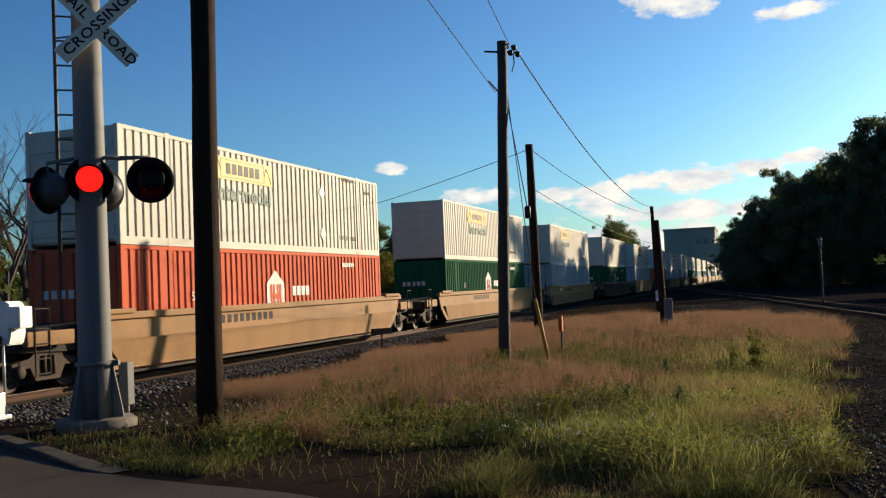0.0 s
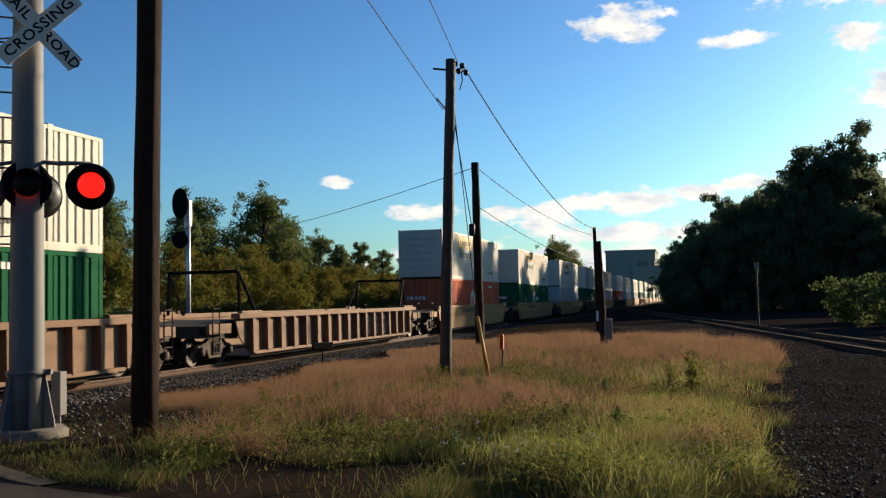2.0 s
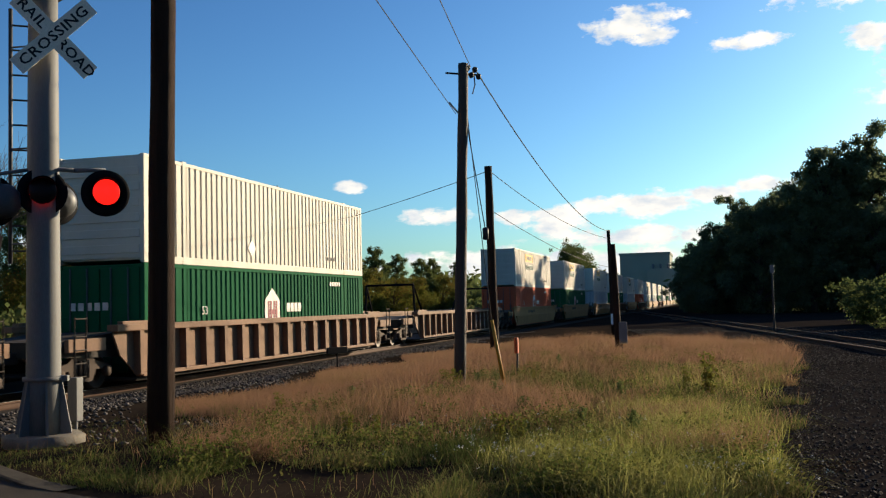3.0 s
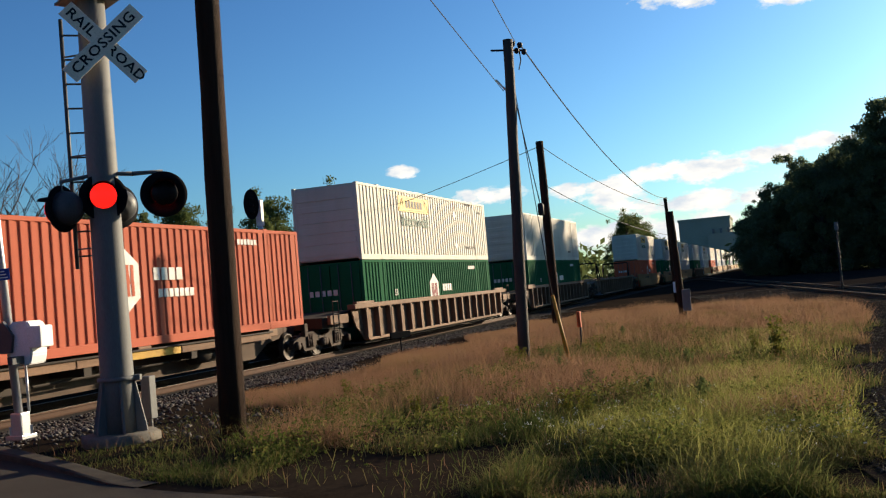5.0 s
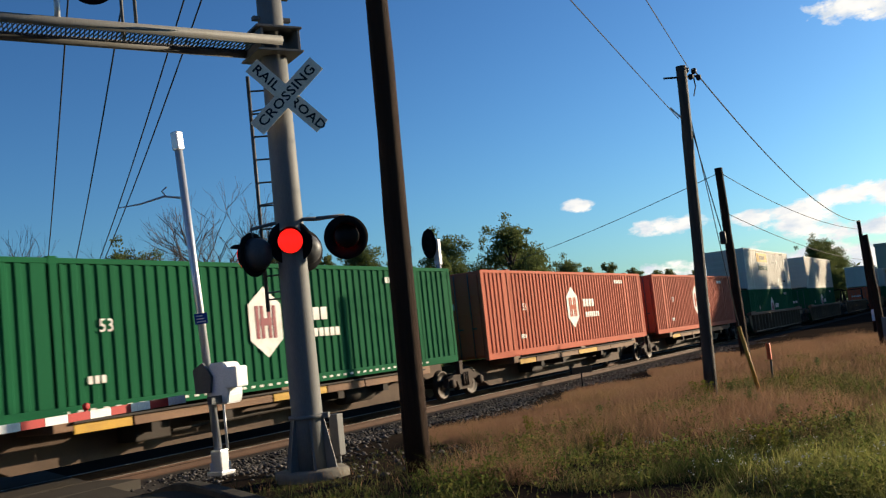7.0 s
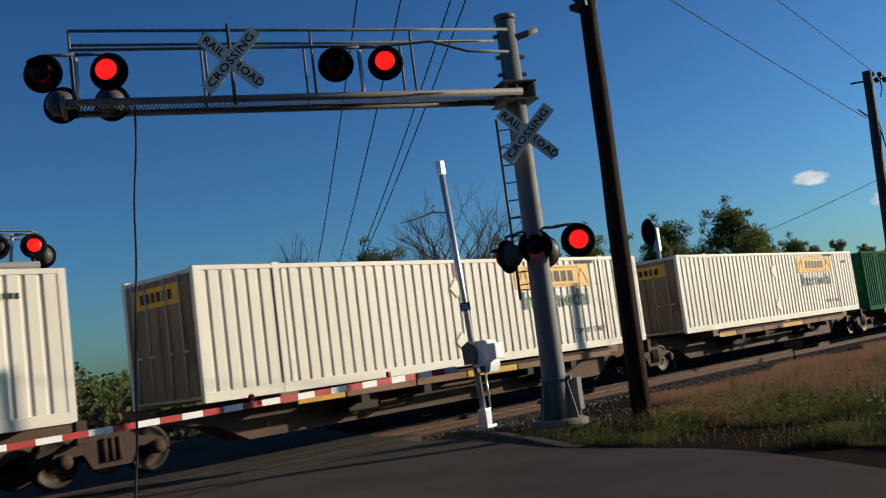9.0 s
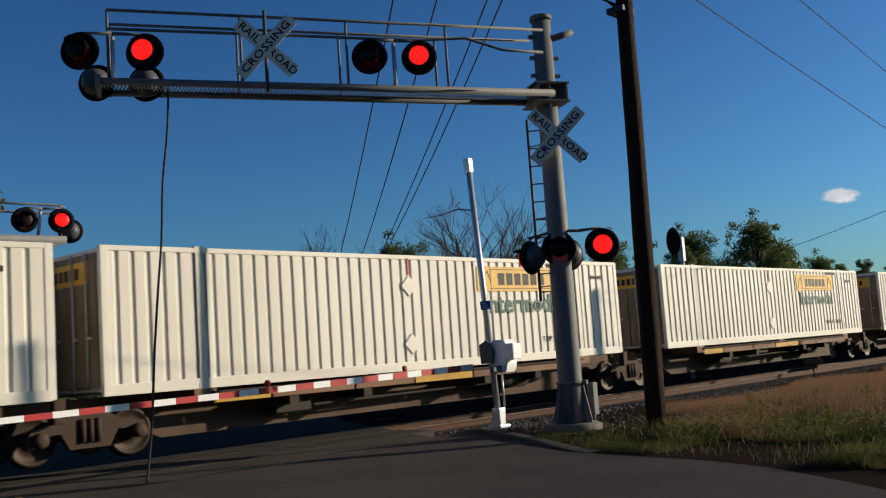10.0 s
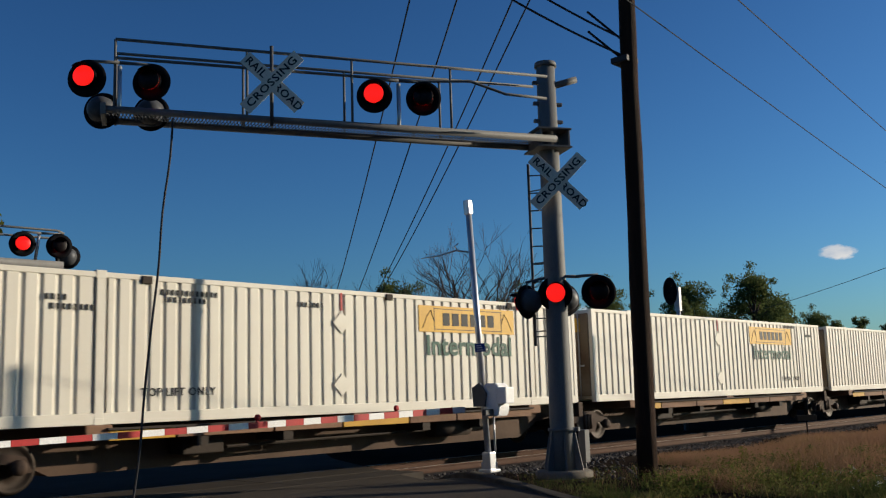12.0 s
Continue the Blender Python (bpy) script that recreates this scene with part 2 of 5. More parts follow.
    "wall": material("far_building_cladding", (0.30, 0.31, 0.25), 0.9, 0, (0.22, 0.23, 0.18), 0.5, 0.1, 3),
}


# building helpers ----------------------------------------------------------------------------------------------------
def bag():
    return bmesh.new()


def box(bm, x0, y0, z0, x1, y1, z1, m=None):
    v = [bm.verts.new((x, y, z)) for x in (x0, x1) for y in (y0, y1) for z in (z0, z1)]
    if m is not None:
        for q in v:
            q.co = m @ q.co
    for f in ((0, 1, 3, 2), (4, 6, 7, 5), (0, 4, 5, 1), (2, 3, 7, 6), (0, 2, 6, 4), (1, 5, 7, 3)):
        bm.faces.new([v[i] for i in f])
    return bm


def soft_box(bm, x0, y0, z0, x1, y1, z1, r=0.02, m=None):
    """A box with chamfered edges."""
    t = bmesh.new()
    box(t, x0, y0, z0, x1, y1, z1)
    bmesh.ops.bevel(t, geom=t.edges[:], offset=r, segments=2, profile=0.6, affect="EDGES")
    join(bm, t, m)
    return bm


def join(bm, t, m=None):
    made = {}
    for v in t.verts:
        made[v] = bm.verts.new(m @ v.co if m is not None else v.co)
    for f in t.faces:
        g = bm.faces.new([made[v] for v in f.verts])
        g.smooth = f.smooth
    t.free()


def pipe(bm, points, radii, n=10, cap=True):
    """A round tube along points, with a radius for each (or one for all)."""
    pts = [Vector(p) for p in points]
    if not isinstance(radii, (list, tuple)):
        radii = [radii] * len(pts)
    rings = []
    side = None
    for i, p in enumerate(pts):
        d = (pts[min(i + 1, len(pts) - 1)] - pts[max(i - 1, 0)]).normalized()
        if side is None:
            side = d.cross(Vector((0, 0, 1)) if abs(d.z) < 0.9 else Vector((1, 0, 0))).normalized()
        side = (side - d * side.dot(d)).normalized()
        up = d.cross(side)
        rings.append([bm.verts.new(p + radii[i] * (math.cos(2 * math.pi * k / n) * side + math.sin(2 * math.pi * k / n) * up)) for k in range(n)])
    for a, b in zip(rings, rings[1:]):
        for k in range(n):
            f = bm.faces.new((a[k], a[(k + 1) % n], b[(k + 1) % n], b[k]))
            f.smooth = n > 6
    if cap:
        bm.faces.new(rings[0][::-1])
        bm.faces.new(rings[-1])
    return bm


def prism(bm, outline, axis_from, axis_to, m=None):
    """An outline of (a, b) in the xz plane, drawn out along y."""
    lo = [bm.verts.new((a, axis_from, b)) for a, b in outline]
    hi = [bm.verts.new((a, axis_to, b)) for a, b in outline]
    if m is not None:
        for v in lo + hi:
            v.co = m @ v.co
    n = len(outline)
    bm.faces.new(lo)
    bm.faces.new(hi[::-1])
    for i in range(n):
        bm.faces.new((lo[i], hi[i], hi[(i + 1) % n], lo[(i + 1) % n]))
    return bm


def turned(bm, profile, n=24, m=None):
    """A profile of (radius, x) spun round the x axis."""
    rings = []
    for r, x in profile:
        rings.append([bm.verts.new((x, r * math.cos(2 * math.pi * k / n), r * math.sin(2 * math.pi * k / n))) for k in range(n)])
    for a, b in zip(rings, rings[1:]):
        for k in range(n):
            f = bm.faces.new((a[k], a[(k + 1) % n], b[(k + 1) % n], b[k]))
            f.smooth = True
    for ring in (rings[0][::-1], rings[-1]):
        bm.faces.new(ring)
    if m is not None:
        for ring in rings:
            for v in ring:
                v.co = m @ v.co
    return bm


def finish(bm, mat):
    bmesh.ops.recalc_face_normals(bm, faces=bm.faces[:])
    me = bpy.data.meshes.new("mesh")
    bm.to_mesh(me)
    bm.free()
    for m in mat if isinstance(mat, (list, tuple)) else [mat]:
        me.materials.append(m)
    return me


def part(name, bm, mat, parent=None, label="", m=None):
    me = bm if isinstance(bm, bpy.types.Mesh) else finish(bm, mat)
    me.name = name
    ob = new(name, me)
    if parent is not None:
        ob.parent = parent
    if m is not None:
        ob.matrix_basis = m
    if label:
        tagged(ob, label)
    return ob


def thing(name, label, category, m=None, group="", kind=""):
    ob = new(name)
    ob.empty_display_size = 0.2
    if m is not None:
        ob.matrix_basis = m
    return tagged(ob, label, category, group, kind)


def solid(name, bm, mat, label, category, m=None, group="", kind=""):
    return tagged(part(name, bm, mat, None, "", m), label, category, group, kind)


def words(text, size, mat, depth=0.004, squeeze=1.0, bold=0.004):
    """Flat lettering in the xy plane, centred."""
    cu = bpy.data.curves.new("word", "FONT")
    cu.body, cu.size, cu.align_x, cu.align_y, cu.extrude, cu.resolution_u, cu.offset = text, size, "CENTER", "CENTER", depth, 2, size * (0.020 if size > 0.4 else bold)
    cu.space_character = 1.0 if size > 0.4 else 1.07
    ob = bpy.data.objects.new("word", cu)
    scene.collection.objects.link(ob)
    bpy.context.view_layer.update()
    me = bpy.data.meshes.new_from_object(ob.evaluated_get(bpy.context.evaluated_depsgraph_get()))
    bpy.data.objects.remove(ob)
    me.transform(Matrix.Diagonal((squeeze, 1, 1, 1)))
    me.materials.clear()
    me.materials.append(mat)
    return me


def raw(verts, faces, mat):
    me = bpy.data.meshes.new("mesh")
    me.from_pydata(verts, [], faces)
    me.materials.append(mat)
    return me


def tri_mesh(V, F, mat):
    """A mesh from arrays of vertices and triangles."""
    me = bpy.data.meshes.new("mesh")
    me.vertices.add(len(V))
    me.vertices.foreach_set("co", V.astype(np.float32).ravel())
    me.loops.add(F.size)
    me.loops.foreach_set("vertex_index", F.astype(np.int32).ravel())
    me.polygons.add(len(F))
    me.polygons.foreach_set("loop_start", np.arange(0, F.size, 3, dtype=np.int32))
    me.update(calc_edges=True)
    me.materials.append(mat)
    return me


# the lie of the land -------------------------------------------------------------------------------------------------
RAIL_Z, TRACK_Y = -0.21, 15.17


def ease(a, b, t):
    t = np.clip((t - a) / (b - a), 0.0, 1.0)
    return t * t * (3 - 2 * t)


def land(x, y):
    """Height of the ground: level, with the shallow trench of the railway."""
    return -0.40 * ease(9.6, 13.2, y) + 0.33 * ease(17.2, 21.0, y) + 0.03 * np.sin(x * 0.7) * np.cos(y * 0.9) * (1 - ease(8.0, 10.0, np.abs(y - 3)))


KERB = [(24.0, 35.2), (14.0, 17.35), (12.6, 14.7), (10.95, 11.6), (9.9, 9.7), (8.6, 7.35), (7.95, 6.25), (7.55, 5.3), (7.3, 4.6), (7.0, 3.6),
        (6.6, 2.6), (6.0, 1.6), (5.2, 0.5), (4.2, -0.6), (2.5, -2.4), (-3.0, -6.5), (-20.0, -18.0)]
ROAD_AWAY = Vector((-0.872, 0.49))


def right_of_kerb(x, y):
    """How far a place lies outside the road's edge; negative on the road."""
    best, sign = 1e9, 1.0
    for (ax, ay), (bx, by) in zip(KERB, KERB[1:]):
        dx, dy = bx - ax, by - ay
        t = np.clip(((x - ax) * dx + (y - ay) * dy) / (dx * dx + dy * dy), 0, 1)
        d = np.hypot(x - ax - t * dx, y - ay - t * dy)
        s = dx * (y - ay) - dy * (x - ax)
        nearer = d < best
        sign = np.where(nearer, np.sign(s), sign)
        best = np.where(nearer, d, best)
    return best * sign


xs = np.concatenate([-np.geomspace(2600, 12, 14), np.arange(-10, 70, 1.0), np.geomspace(72, 2600, 26)])
ys = np.concatenate([-np.geomspace(2600, 14, 14), np.arange(-12, 30, 0.8), np.geomspace(32, 2600, 22)])
GX, GY = np.meshgrid(xs, ys, indexing="ij")
GZ = land(GX, GY)
ny = len(ys)
quads = [(i * ny + j, (i + 1) * ny + j, (i + 1) * ny + j + 1, i * ny + j + 1) for i in range(len(xs) - 1) for j in range(ny - 1)]
ground = tagged(new("ground", raw(np.stack([GX, GY, GZ], -1).reshape(-1, 3).tolist(), quads, M["dirt"])), "brown soil ground under grass and gravel", "ground", kind="structure")


def road_height(x, y):
    return max(float(land(x, y)), RAIL_Z - 0.012) + 0.015


def strip(bm, edge, inner, steps, height):
    """A sheet between two lines of the same count of points."""
    rows = []
    for (ax, ay), (bx, by) in zip(edge, inner):
        row = []
        for k in range(steps + 1):
            x, y = ax + (bx - ax) * k / steps, ay + (by - ay) * k / steps
            row.append(bm.verts.new((x, y, height(x, y))))
        rows.append(row)
    for a, b in zip(rows, rows[1:]):
        for k in range(steps):
            bm.faces.new((a[k], a[k + 1], b[k + 1], b[k]))


def resample(line, step):
    pts = [Vector(p) for p in line]
    res = [pts[0]]
    for a, b in zip(pts, pts[1:]):
        n = max(1, round((b - a).length / step))
        res += [a + (b - a) * (k + 1) / n for k in range(n)]
    return res


edge_line = resample(KERB, 0.6)
bm = bag()
strip(bm, edge_line, [p + ROAD_AWAY * 15.0 for p in edge_line], 24, road_height)
road = solid("road", bm, M["asphalt"], "worn dark asphalt road crossing the railway", "road", kind="structure")
for off in (7.35, 7.62):
    bm = bag()
    line = [p for p in edge_line if p.y > 5.0 and (p + ROAD_AWAY * off).y < 13.25]
    near = [p for p in line if p.y < 11]
    far = [p for p in line if p.y >= 11]
    for run in (near, far):
        if len(run) > 1:
            strip(bm, [p + ROAD_AWAY * off for p in run], [p + ROAD_AWAY * (off + 0.11) for p in run], 1, lambda x, y: road_height(x, y) + 0.005)
    part("centre_line", bm, M["line"], road, "faded yellow road line")
# concrete kerb beside the crossing
bm = bag()
run = [p for p in edge_line if 5.4 < p.y < 12.1]
prof = [(0.0, -0.1), (0.0, 0.09), (0.03, 0.115), (0.20, 0.115), (0.23, 0.09), (0.23, -0.1)]
rings = []
for i, p in enumerate(run):
    d = (run[min(i + 1, len(run) - 1)] - run[max(i - 1, 0)]).normalized()
    side = Vector((-d.y, d.x)) * -1
    if side.dot(ROAD_AWAY) > 0:
        side = -side
    drop = min(1.0, i / 4.0, (len(run) - 1 - i) / 8.0)
    rings.append([bm.verts.new((p.x + side.x * a, p.y + side.y * a, road_height(p.x, p.y) + (b if b < 0 else b * drop + 0.006))) for a, b in prof])
for a, b in zip(rings, rings[1:]):
    for k in range(len(prof) - 1):
        bm.faces.new((a[k], a[k + 1], b[k + 1], b[k]))
solid("kerb", bm, M["kerbstone"], "low weathered concrete kerb along the road", "kerb", kind="structure")


def blobs(centres, sizes, mat, seed):
    """Broken stones: uneven eight-sided lumps."""
    rng = np.random.default_rng(seed)
    base = np.array([(1, 0, 0), (-1, 0, 0), (0, 1, 0), (0, -1, 0), (0, 0, 1), (0, 0, -1)], float)
    tris = np.array([(0, 2, 4), (2, 1, 4), (1, 3, 4), (3, 0, 4), (2, 0, 5), (1, 2, 5), (3, 1, 5), (0, 3, 5)])
    n = len(centres)
    shape = base[None] * rng.uniform(0.55, 1.25, (n, 6, 1)) + rng.uniform(-0.28, 0.28, (n, 6, 3))
    ang = rng.uniform(0, 2 * np.pi, n)
    c, s = np.cos(ang)[:, None], np.sin(ang)[:, None]
    X = shape[..., 0] * c - shape[..., 1] * s
    Y = shape[..., 0] * s + shape[..., 1] * c
    V = np.stack([X, Y, shape[..., 2] * 0.7], -1) * sizes[:, None, None] + centres[:, None]
    F = tris[None] + (np.arange(n) * 6)[:, None, None]
    return tri_mesh(V.reshape(-1, 3), F.reshape(-1, 3), mat)


# railway -------------------------------------------------------------------------------------------------------------
def rail_section():
    return [(-0.07, -0.17), (0.07, -0.17), (0.07, -0.155), (0.012, -0.13), (0.012, -0.05), (0.036, -0.035), (0.036, -0.004), (0.03, 0.0), (-0.03, 0.0), (-0.036, -0.004), (-0.036, -0.035), (-0.012, -0.05), (-0.012, -0.13), (-0.07, -0.155)]


def rail_mesh(length, mat):
    bm = bag()
    sec = rail_section()
    a = [bm.verts.new((0, y, z)) for y, z in sec]
    b = [bm.verts.new((length, y, z)) for y, z in sec]
    bm.faces.new(a)
    bm.faces.new(b[::-1])
    for i in range(len(sec)):
        bm.faces.new((a[i], b[i], b[(i + 1) % len(sec)], a[(i + 1) % len(sec)]))
    return finish(bm, mat)


track = thing("railway_track", "rusty steel rails on wooden ties in grey ballast", "railway track", kind="structure")
rail_me = rail_mesh(1300.0, M["rail"])
for side in (-0.755, 0.755):
    part("rail", rail_me, None, track, "", pose(-120, TRACK_Y + side, RAIL_Z))
head = bag()
box(head, -120, -0.028, 0.0, 1180, 0.028, 0.003)
head = finish(head, M["railtop"])
for side in (-0.755, 0.755):
    part("rail_head", head, None, track, "worn bright running surface", pose(0, TRACK_Y + side, RAIL_Z))
bm = bag()
soft_box(bm, -0.11, -1.3, -0.18, 0.11, 1.3, 0.0, 0.012)
tie_me = finish(bm, M["tie"])
for k in range(110):
    part("tie", tie_me, None, track, "", pose(13.5 + 0.53 * k, TRACK_Y + 0.02 * math.sin(k * 7.0), RAIL_Z - 0.165, 0, 0, 0.8 * math.sin(k * 3.1)))
bm = bag()
# ballast bank under the ties
for (ya, za), (yb, zb) in zip([(11.2, -0.30), (12.6, -0.40), (13.4, -0.385), (17.0, -0.385), (18.2, -0.42), (19.5, -0.35)], [(12.6, -0.40), (13.4, -0.385), (17.0, -0.385), (18.2, -0.42), (19.5, -0.35), (19.6, -0.5)]):
    cols = [-120, -40, 0, 12.6, 20, 30, 45, 70, 120, 250, 600, 1180]
    for xa, xb in zip(cols, cols[1:]):
        v = [bm.verts.new(p) for p in ((xa, ya, za + 0.02), (xb, ya, za + 0.02), (xb, yb, zb + 0.02), (xa, yb, zb + 0.02))]
        bm.faces.new(v)
solid("ballast_bank", bm, M["ballast"], "grey crushed stone bank under the railway", "ballast", kind="structure")
rng = np.random.default_rng(4)
P = np.stack([rng.uniform(9.0, 58.0, 30000), rng.uniform(6.2, 13.9, 30000)], 1)
P = P[rng.random(len(P)) < np.clip(22.0 / (P[:, 0] + 2), 0.25, 1.0)]
by_pole = (P[:, 0] < 13.2) & (rng.random(len(P)) < 0.8)
keep = (right_of_kerb(P[:, 0], P[:, 1]) > 0.25 + 0.8 * by_pole) & (P[:, 1] > 8.9 - 2.4 * by_pole + 0.7 * np.sin(P[:, 0] * 0.9) + 0.03 * (P[:, 0] - 10)) & (rng.random(len(P)) < ease(8.4, 11.0, P[:, 1]) * 0.75 + 0.25)
P = P[keep]
bank_z = np.interp(P[:, 1], [11.2, 12.6, 13.4, 14.0], [-0.30, -0.40, -0.385, -0.385]) + 0.02
Pz = np.maximum(land(P[:, 0], P[:, 1]), np.where(P[:, 1] > 11.2, bank_z, -9))
solid("ballast_stones", blobs(np.stack([P[:, 0], P[:, 1], Pz + 0.008], 1), rng.uniform(0.025, 0.06, len(P)), M["stone"], 5), None, "loose grey crushed ballast stones beside the rails", "ballast", kind="stuff")

# wooden crossing panels where the road meets the rails
panels = thing("crossing_panel", "dark timber and asphalt panels between the rails at the road", "crossing panel", kind="structure")
for y0, y1 in ((13.3, TRACK_Y - 0.80), (TRACK_Y - 0.66, TRACK_Y + 0.66), (TRACK_Y + 0.80, 17.2)):
    for k in range(5):
        bm = bag()
        soft_box(bm, -4.4 + 3.4 * k, y0, RAIL_Z - 0.2, -4.4 + 3.4 * k + 3.37, y1, RAIL_Z + 0.01, 0.01)
        part("panel", bm, M["asphalt"], panels)

# second line that joins from the side, on dark cinders
side_track = thing("siding_track", "dark rusty siding rails on cinder ground", "railway track", kind="structure")
heading = math.degrees(math.atan2(1.87, 13.6))
siding_rail = rail_mesh(150.0, M["rail"])
for off in (-0.72, 0.72):
    part("rail", siding_rail, None, side_track, "", pose(6.0, -8.2, 0.14, 0, 0, heading) @ pose(0, off, 0))
for k in range(150):
    part("tie", tie_me, None, side_track, "", pose(6.0, -8.2, -0.02, 0, 0, heading) @ pose(0.4 + 0.6 * k, 0, 0, 0, 0, 1.2 * math.sin(k * 2.3)))
# cinder ground
bm = bag()
gl = [(3.0, -2.5), (6.5, -0.75), (9.0, -0.25), (11.0, -0.45), (14.0, -0.65), (18.5, -0.85), (21.5, -1.35), (24.0, -1.8), (28.7, -2.0), (33.0, -0.6), (38.0, 0.7), (46.6, 3.2), (60, 6.0), (90, 8.5), (150, 9.5)]
GL = resample(gl, 1.5)
strip(bm, GL, [Vector((p.x + 1.0, p.y - 24.0)) for p in GL], 14, lambda x, y: float(land(x, y)) + 0.012)
solid("cinder_bed", bm, M["cinder"], "dark cinder and gravel ground beside the grass", "gravel", kind="structure")
n = 46000
PX = 6.5 + 50 * rng.random(n) ** 1.7
PY = np.interp(PX, [p[0] for p in gl], [p[1] for p in gl]) - 0.1 - 9.5 * rng.random(n) ** 1.3
solid("cinder_stones", blobs(np.stack([PX, PY, land(PX, PY) + 0.02], 1), rng.uniform(0.007, 0.021, n) * (1 + 0.012 * PX), M["darkstone"], 6), None, "loose dark cinder stones and gravel", "gravel", kind="stuff")


# level-crossing signals ----------------------------------------------------------------------------------------------
def lamp_facing(at, toward):
    """A pose at a point whose x axis looks level toward another point."""
    d = Vector(toward) - Vector(at)
    return pose(*at, 0, 0, math.degrees(math.atan2(d.y, d.x)))


LENSES = []          # every flashing lens with its phase, for motions()


def signal_lamp(parent, m, phase, back=False):
    """Round black target, hood, grey back and a lens, one face glowing and one dark, on an added turning carrier. The
    lamp looks along its x axis.
    """
    bm = bag()
    turned(bm, [(0.06, -0.02), (0.292, -0.02), (0.297, 0.0), (0.292, 0.012), (0.165, 0.012), (0.165, -0.012), (0.03, -0.012)], 32)
    t = bmesh.new()
    n = 22       # hood over the lens, open below
    rows = []
    for x, r in ((0.0, 0.168), (0.28, 0.172)):
        rows.append([t.verts.new((x if abs(a) < 1.0 else x * 0.45, r * math.sin(a), r * math.cos(a))) for a in [-2.3 + 4.6 * k / n for k in range(n + 1)]])
    for k in range(n):
        t.faces.new((rows[0][k], rows[0][k + 1], rows[1][k + 1], rows[1][k]))
    bmesh.ops.solidify(t, geom=t.faces[:], thickness=0.006)
    join(bm, t)
    lamp = part("signal_lamp", bm, M["black"], parent, "round black flashing signal lamp", m)
    bm = bag()
    turned(bm, [(0.05, -0.25), (0.13, -0.235), (0.20, -0.15), (0.225, -0.022), (0.10, -0.022)], 20)
    part("lamp_back", bm, M["lampback"], lamp, "grey lamp back")
    bm = bag()
    turned(bm, [(0.02, 0.006), (0.160, 0.004), (0.162, 0.001), (0.10, 0.0005)], 28)
    turned(bm, [(0.10, -0.0005), (0.162, -0.001), (0.160, -0.004), (0.02, -0.006)], 28)
    me = finish(bm, [M["lit"], M["unlit"]])
    for p in me.polygons:
        p.material_index = 0 if p.center.x > 0 else 1
    lens = part("lens", me, None, lamp, "red glass lens", pose(0.14, 0, 0, 0, 0, 0))
    LENSES.append((lens, phase))
    return lamp


def crossbuck(parent, m):
    """Two crossed white boards that read RAILROAD CROSSING; they look along the local x axis."""
    for turn, texts, off in ((-45, (("RAIL", -0.36), ("ROAD", 0.36)), 0.0), (45, (("CROSSING", 0.0),), 0.012)):
        bm = bag()
        soft_box(bm, -0.61, -0.115, 0, 0.61, 0.115, 0.009, 0.004)
        face = m @ pose(0, 0, 0, 90, 0, 90) @ pose(0, 0, off, 0, 0, turn)
        board = part("crossbuck_board", bm, M["board"], parent, "white crossbuck board", face)
        for text, at in texts:
            part("lettering", words(text, 0.178, M["letter"], 0.002, 1.08 if text != "CROSSING" else 1.19, 0.016), None, board, "black " + text, pose(at, 0, 0.0115))


def signal_pair(parent, at, toward, spread, post_from=None, phase=0, across=None):
    """Two lamps on a cross arm, alternating."""
    d = Vector(toward) - Vector(at)
    d.z = 0
    d.normalize()
    side = Vector(across).normalized() if across else Vector((-d.y, d.x, 0))
    for k, s in ((0, 1), (1, -1)):
        p = Vector(at) + side * spread * s / 2
        signal_lamp(parent, lamp_facing(p, p + d * 5), k)
        bm = bag()
        pipe(bm, [Vector(at) + Vector((0, 0, 0.28)), p + Vector((0, 0, 0.31)) - d * 0.1, p - d * 0.16 + Vector((0, 0, 0.1))], [0.03, 0.025, 0.03], 8)
        part("lamp_bracket", bm, M["galv"], parent)


MAST = Vector((10.52, 8.02, 0.0))
ARM_END = Vector((4.10, 11.80, 5.80))
ROAD_VIEW = Vector((-0.75, -0.66, 0))      # the drivers' side, toward which the signals look
cant = thing("cantilever_signal", "galvanised steel cantilever crossing signal with flashing red lamps and crossbucks", "crossing signal", pose(MAST.x, MAST.y, 0))


def build_cantilever():
    bm = bag()
    turned(bm, [(0.36, 0.0), (0.50, -0.02), (0.50, 0.12), (0.47, 0.14), (0.1, 0.14)], 8, pose(0, 0, 0, 0, -90, 22.5))
    part("foundation", bm, M["concrete"], cant, "concrete foundation block")
    bm = bag()
    pipe(bm, [(0, 0, 0.12), (0, 0, 0.9), (0, 0, 3.5), (0, 0, 7.22)], [0.215, 0.205, 0.188, 0.165], 28)
    part("mast", bm, M["galv"], cant, "grey steel mast")
    bm = bag()
    turned(bm, [(0.12, 7.30), (0.19, 7.28), (0.2, 7.2), (0.1, 7.2)], 24, pose(0, 0, 0, 0, -90, 0))
    part("mast_cap", bm, M["galv"], cant)
    bm = bag()
    turned(bm, [(0.2, 0.79), (0.245, 0.79), (0.245, 0.84), (0.2, 0.84)], 24, pose(0, 0, 0, 0, -90, 0))
    soft_box(bm, 0.20, -0.05, 0.78, 0.30, 0.05, 0.85, 0.008, pose(0, 0, 0, 0, 0, -70))
    part("clamp_band", bm, M["galv"], cant)
    for k in range(6):
        bm = bag()
        prism(bm, [(0.2, 0.14), (0.35, 0.14), (0.34, 0.22), (0.225, 0.82), (0.2, 0.82)], -0.012, 0.012, pose(0, 0, 0, 0, 0, 60 * k - 15))
        part("gusset", bm, M["galv"], cant)
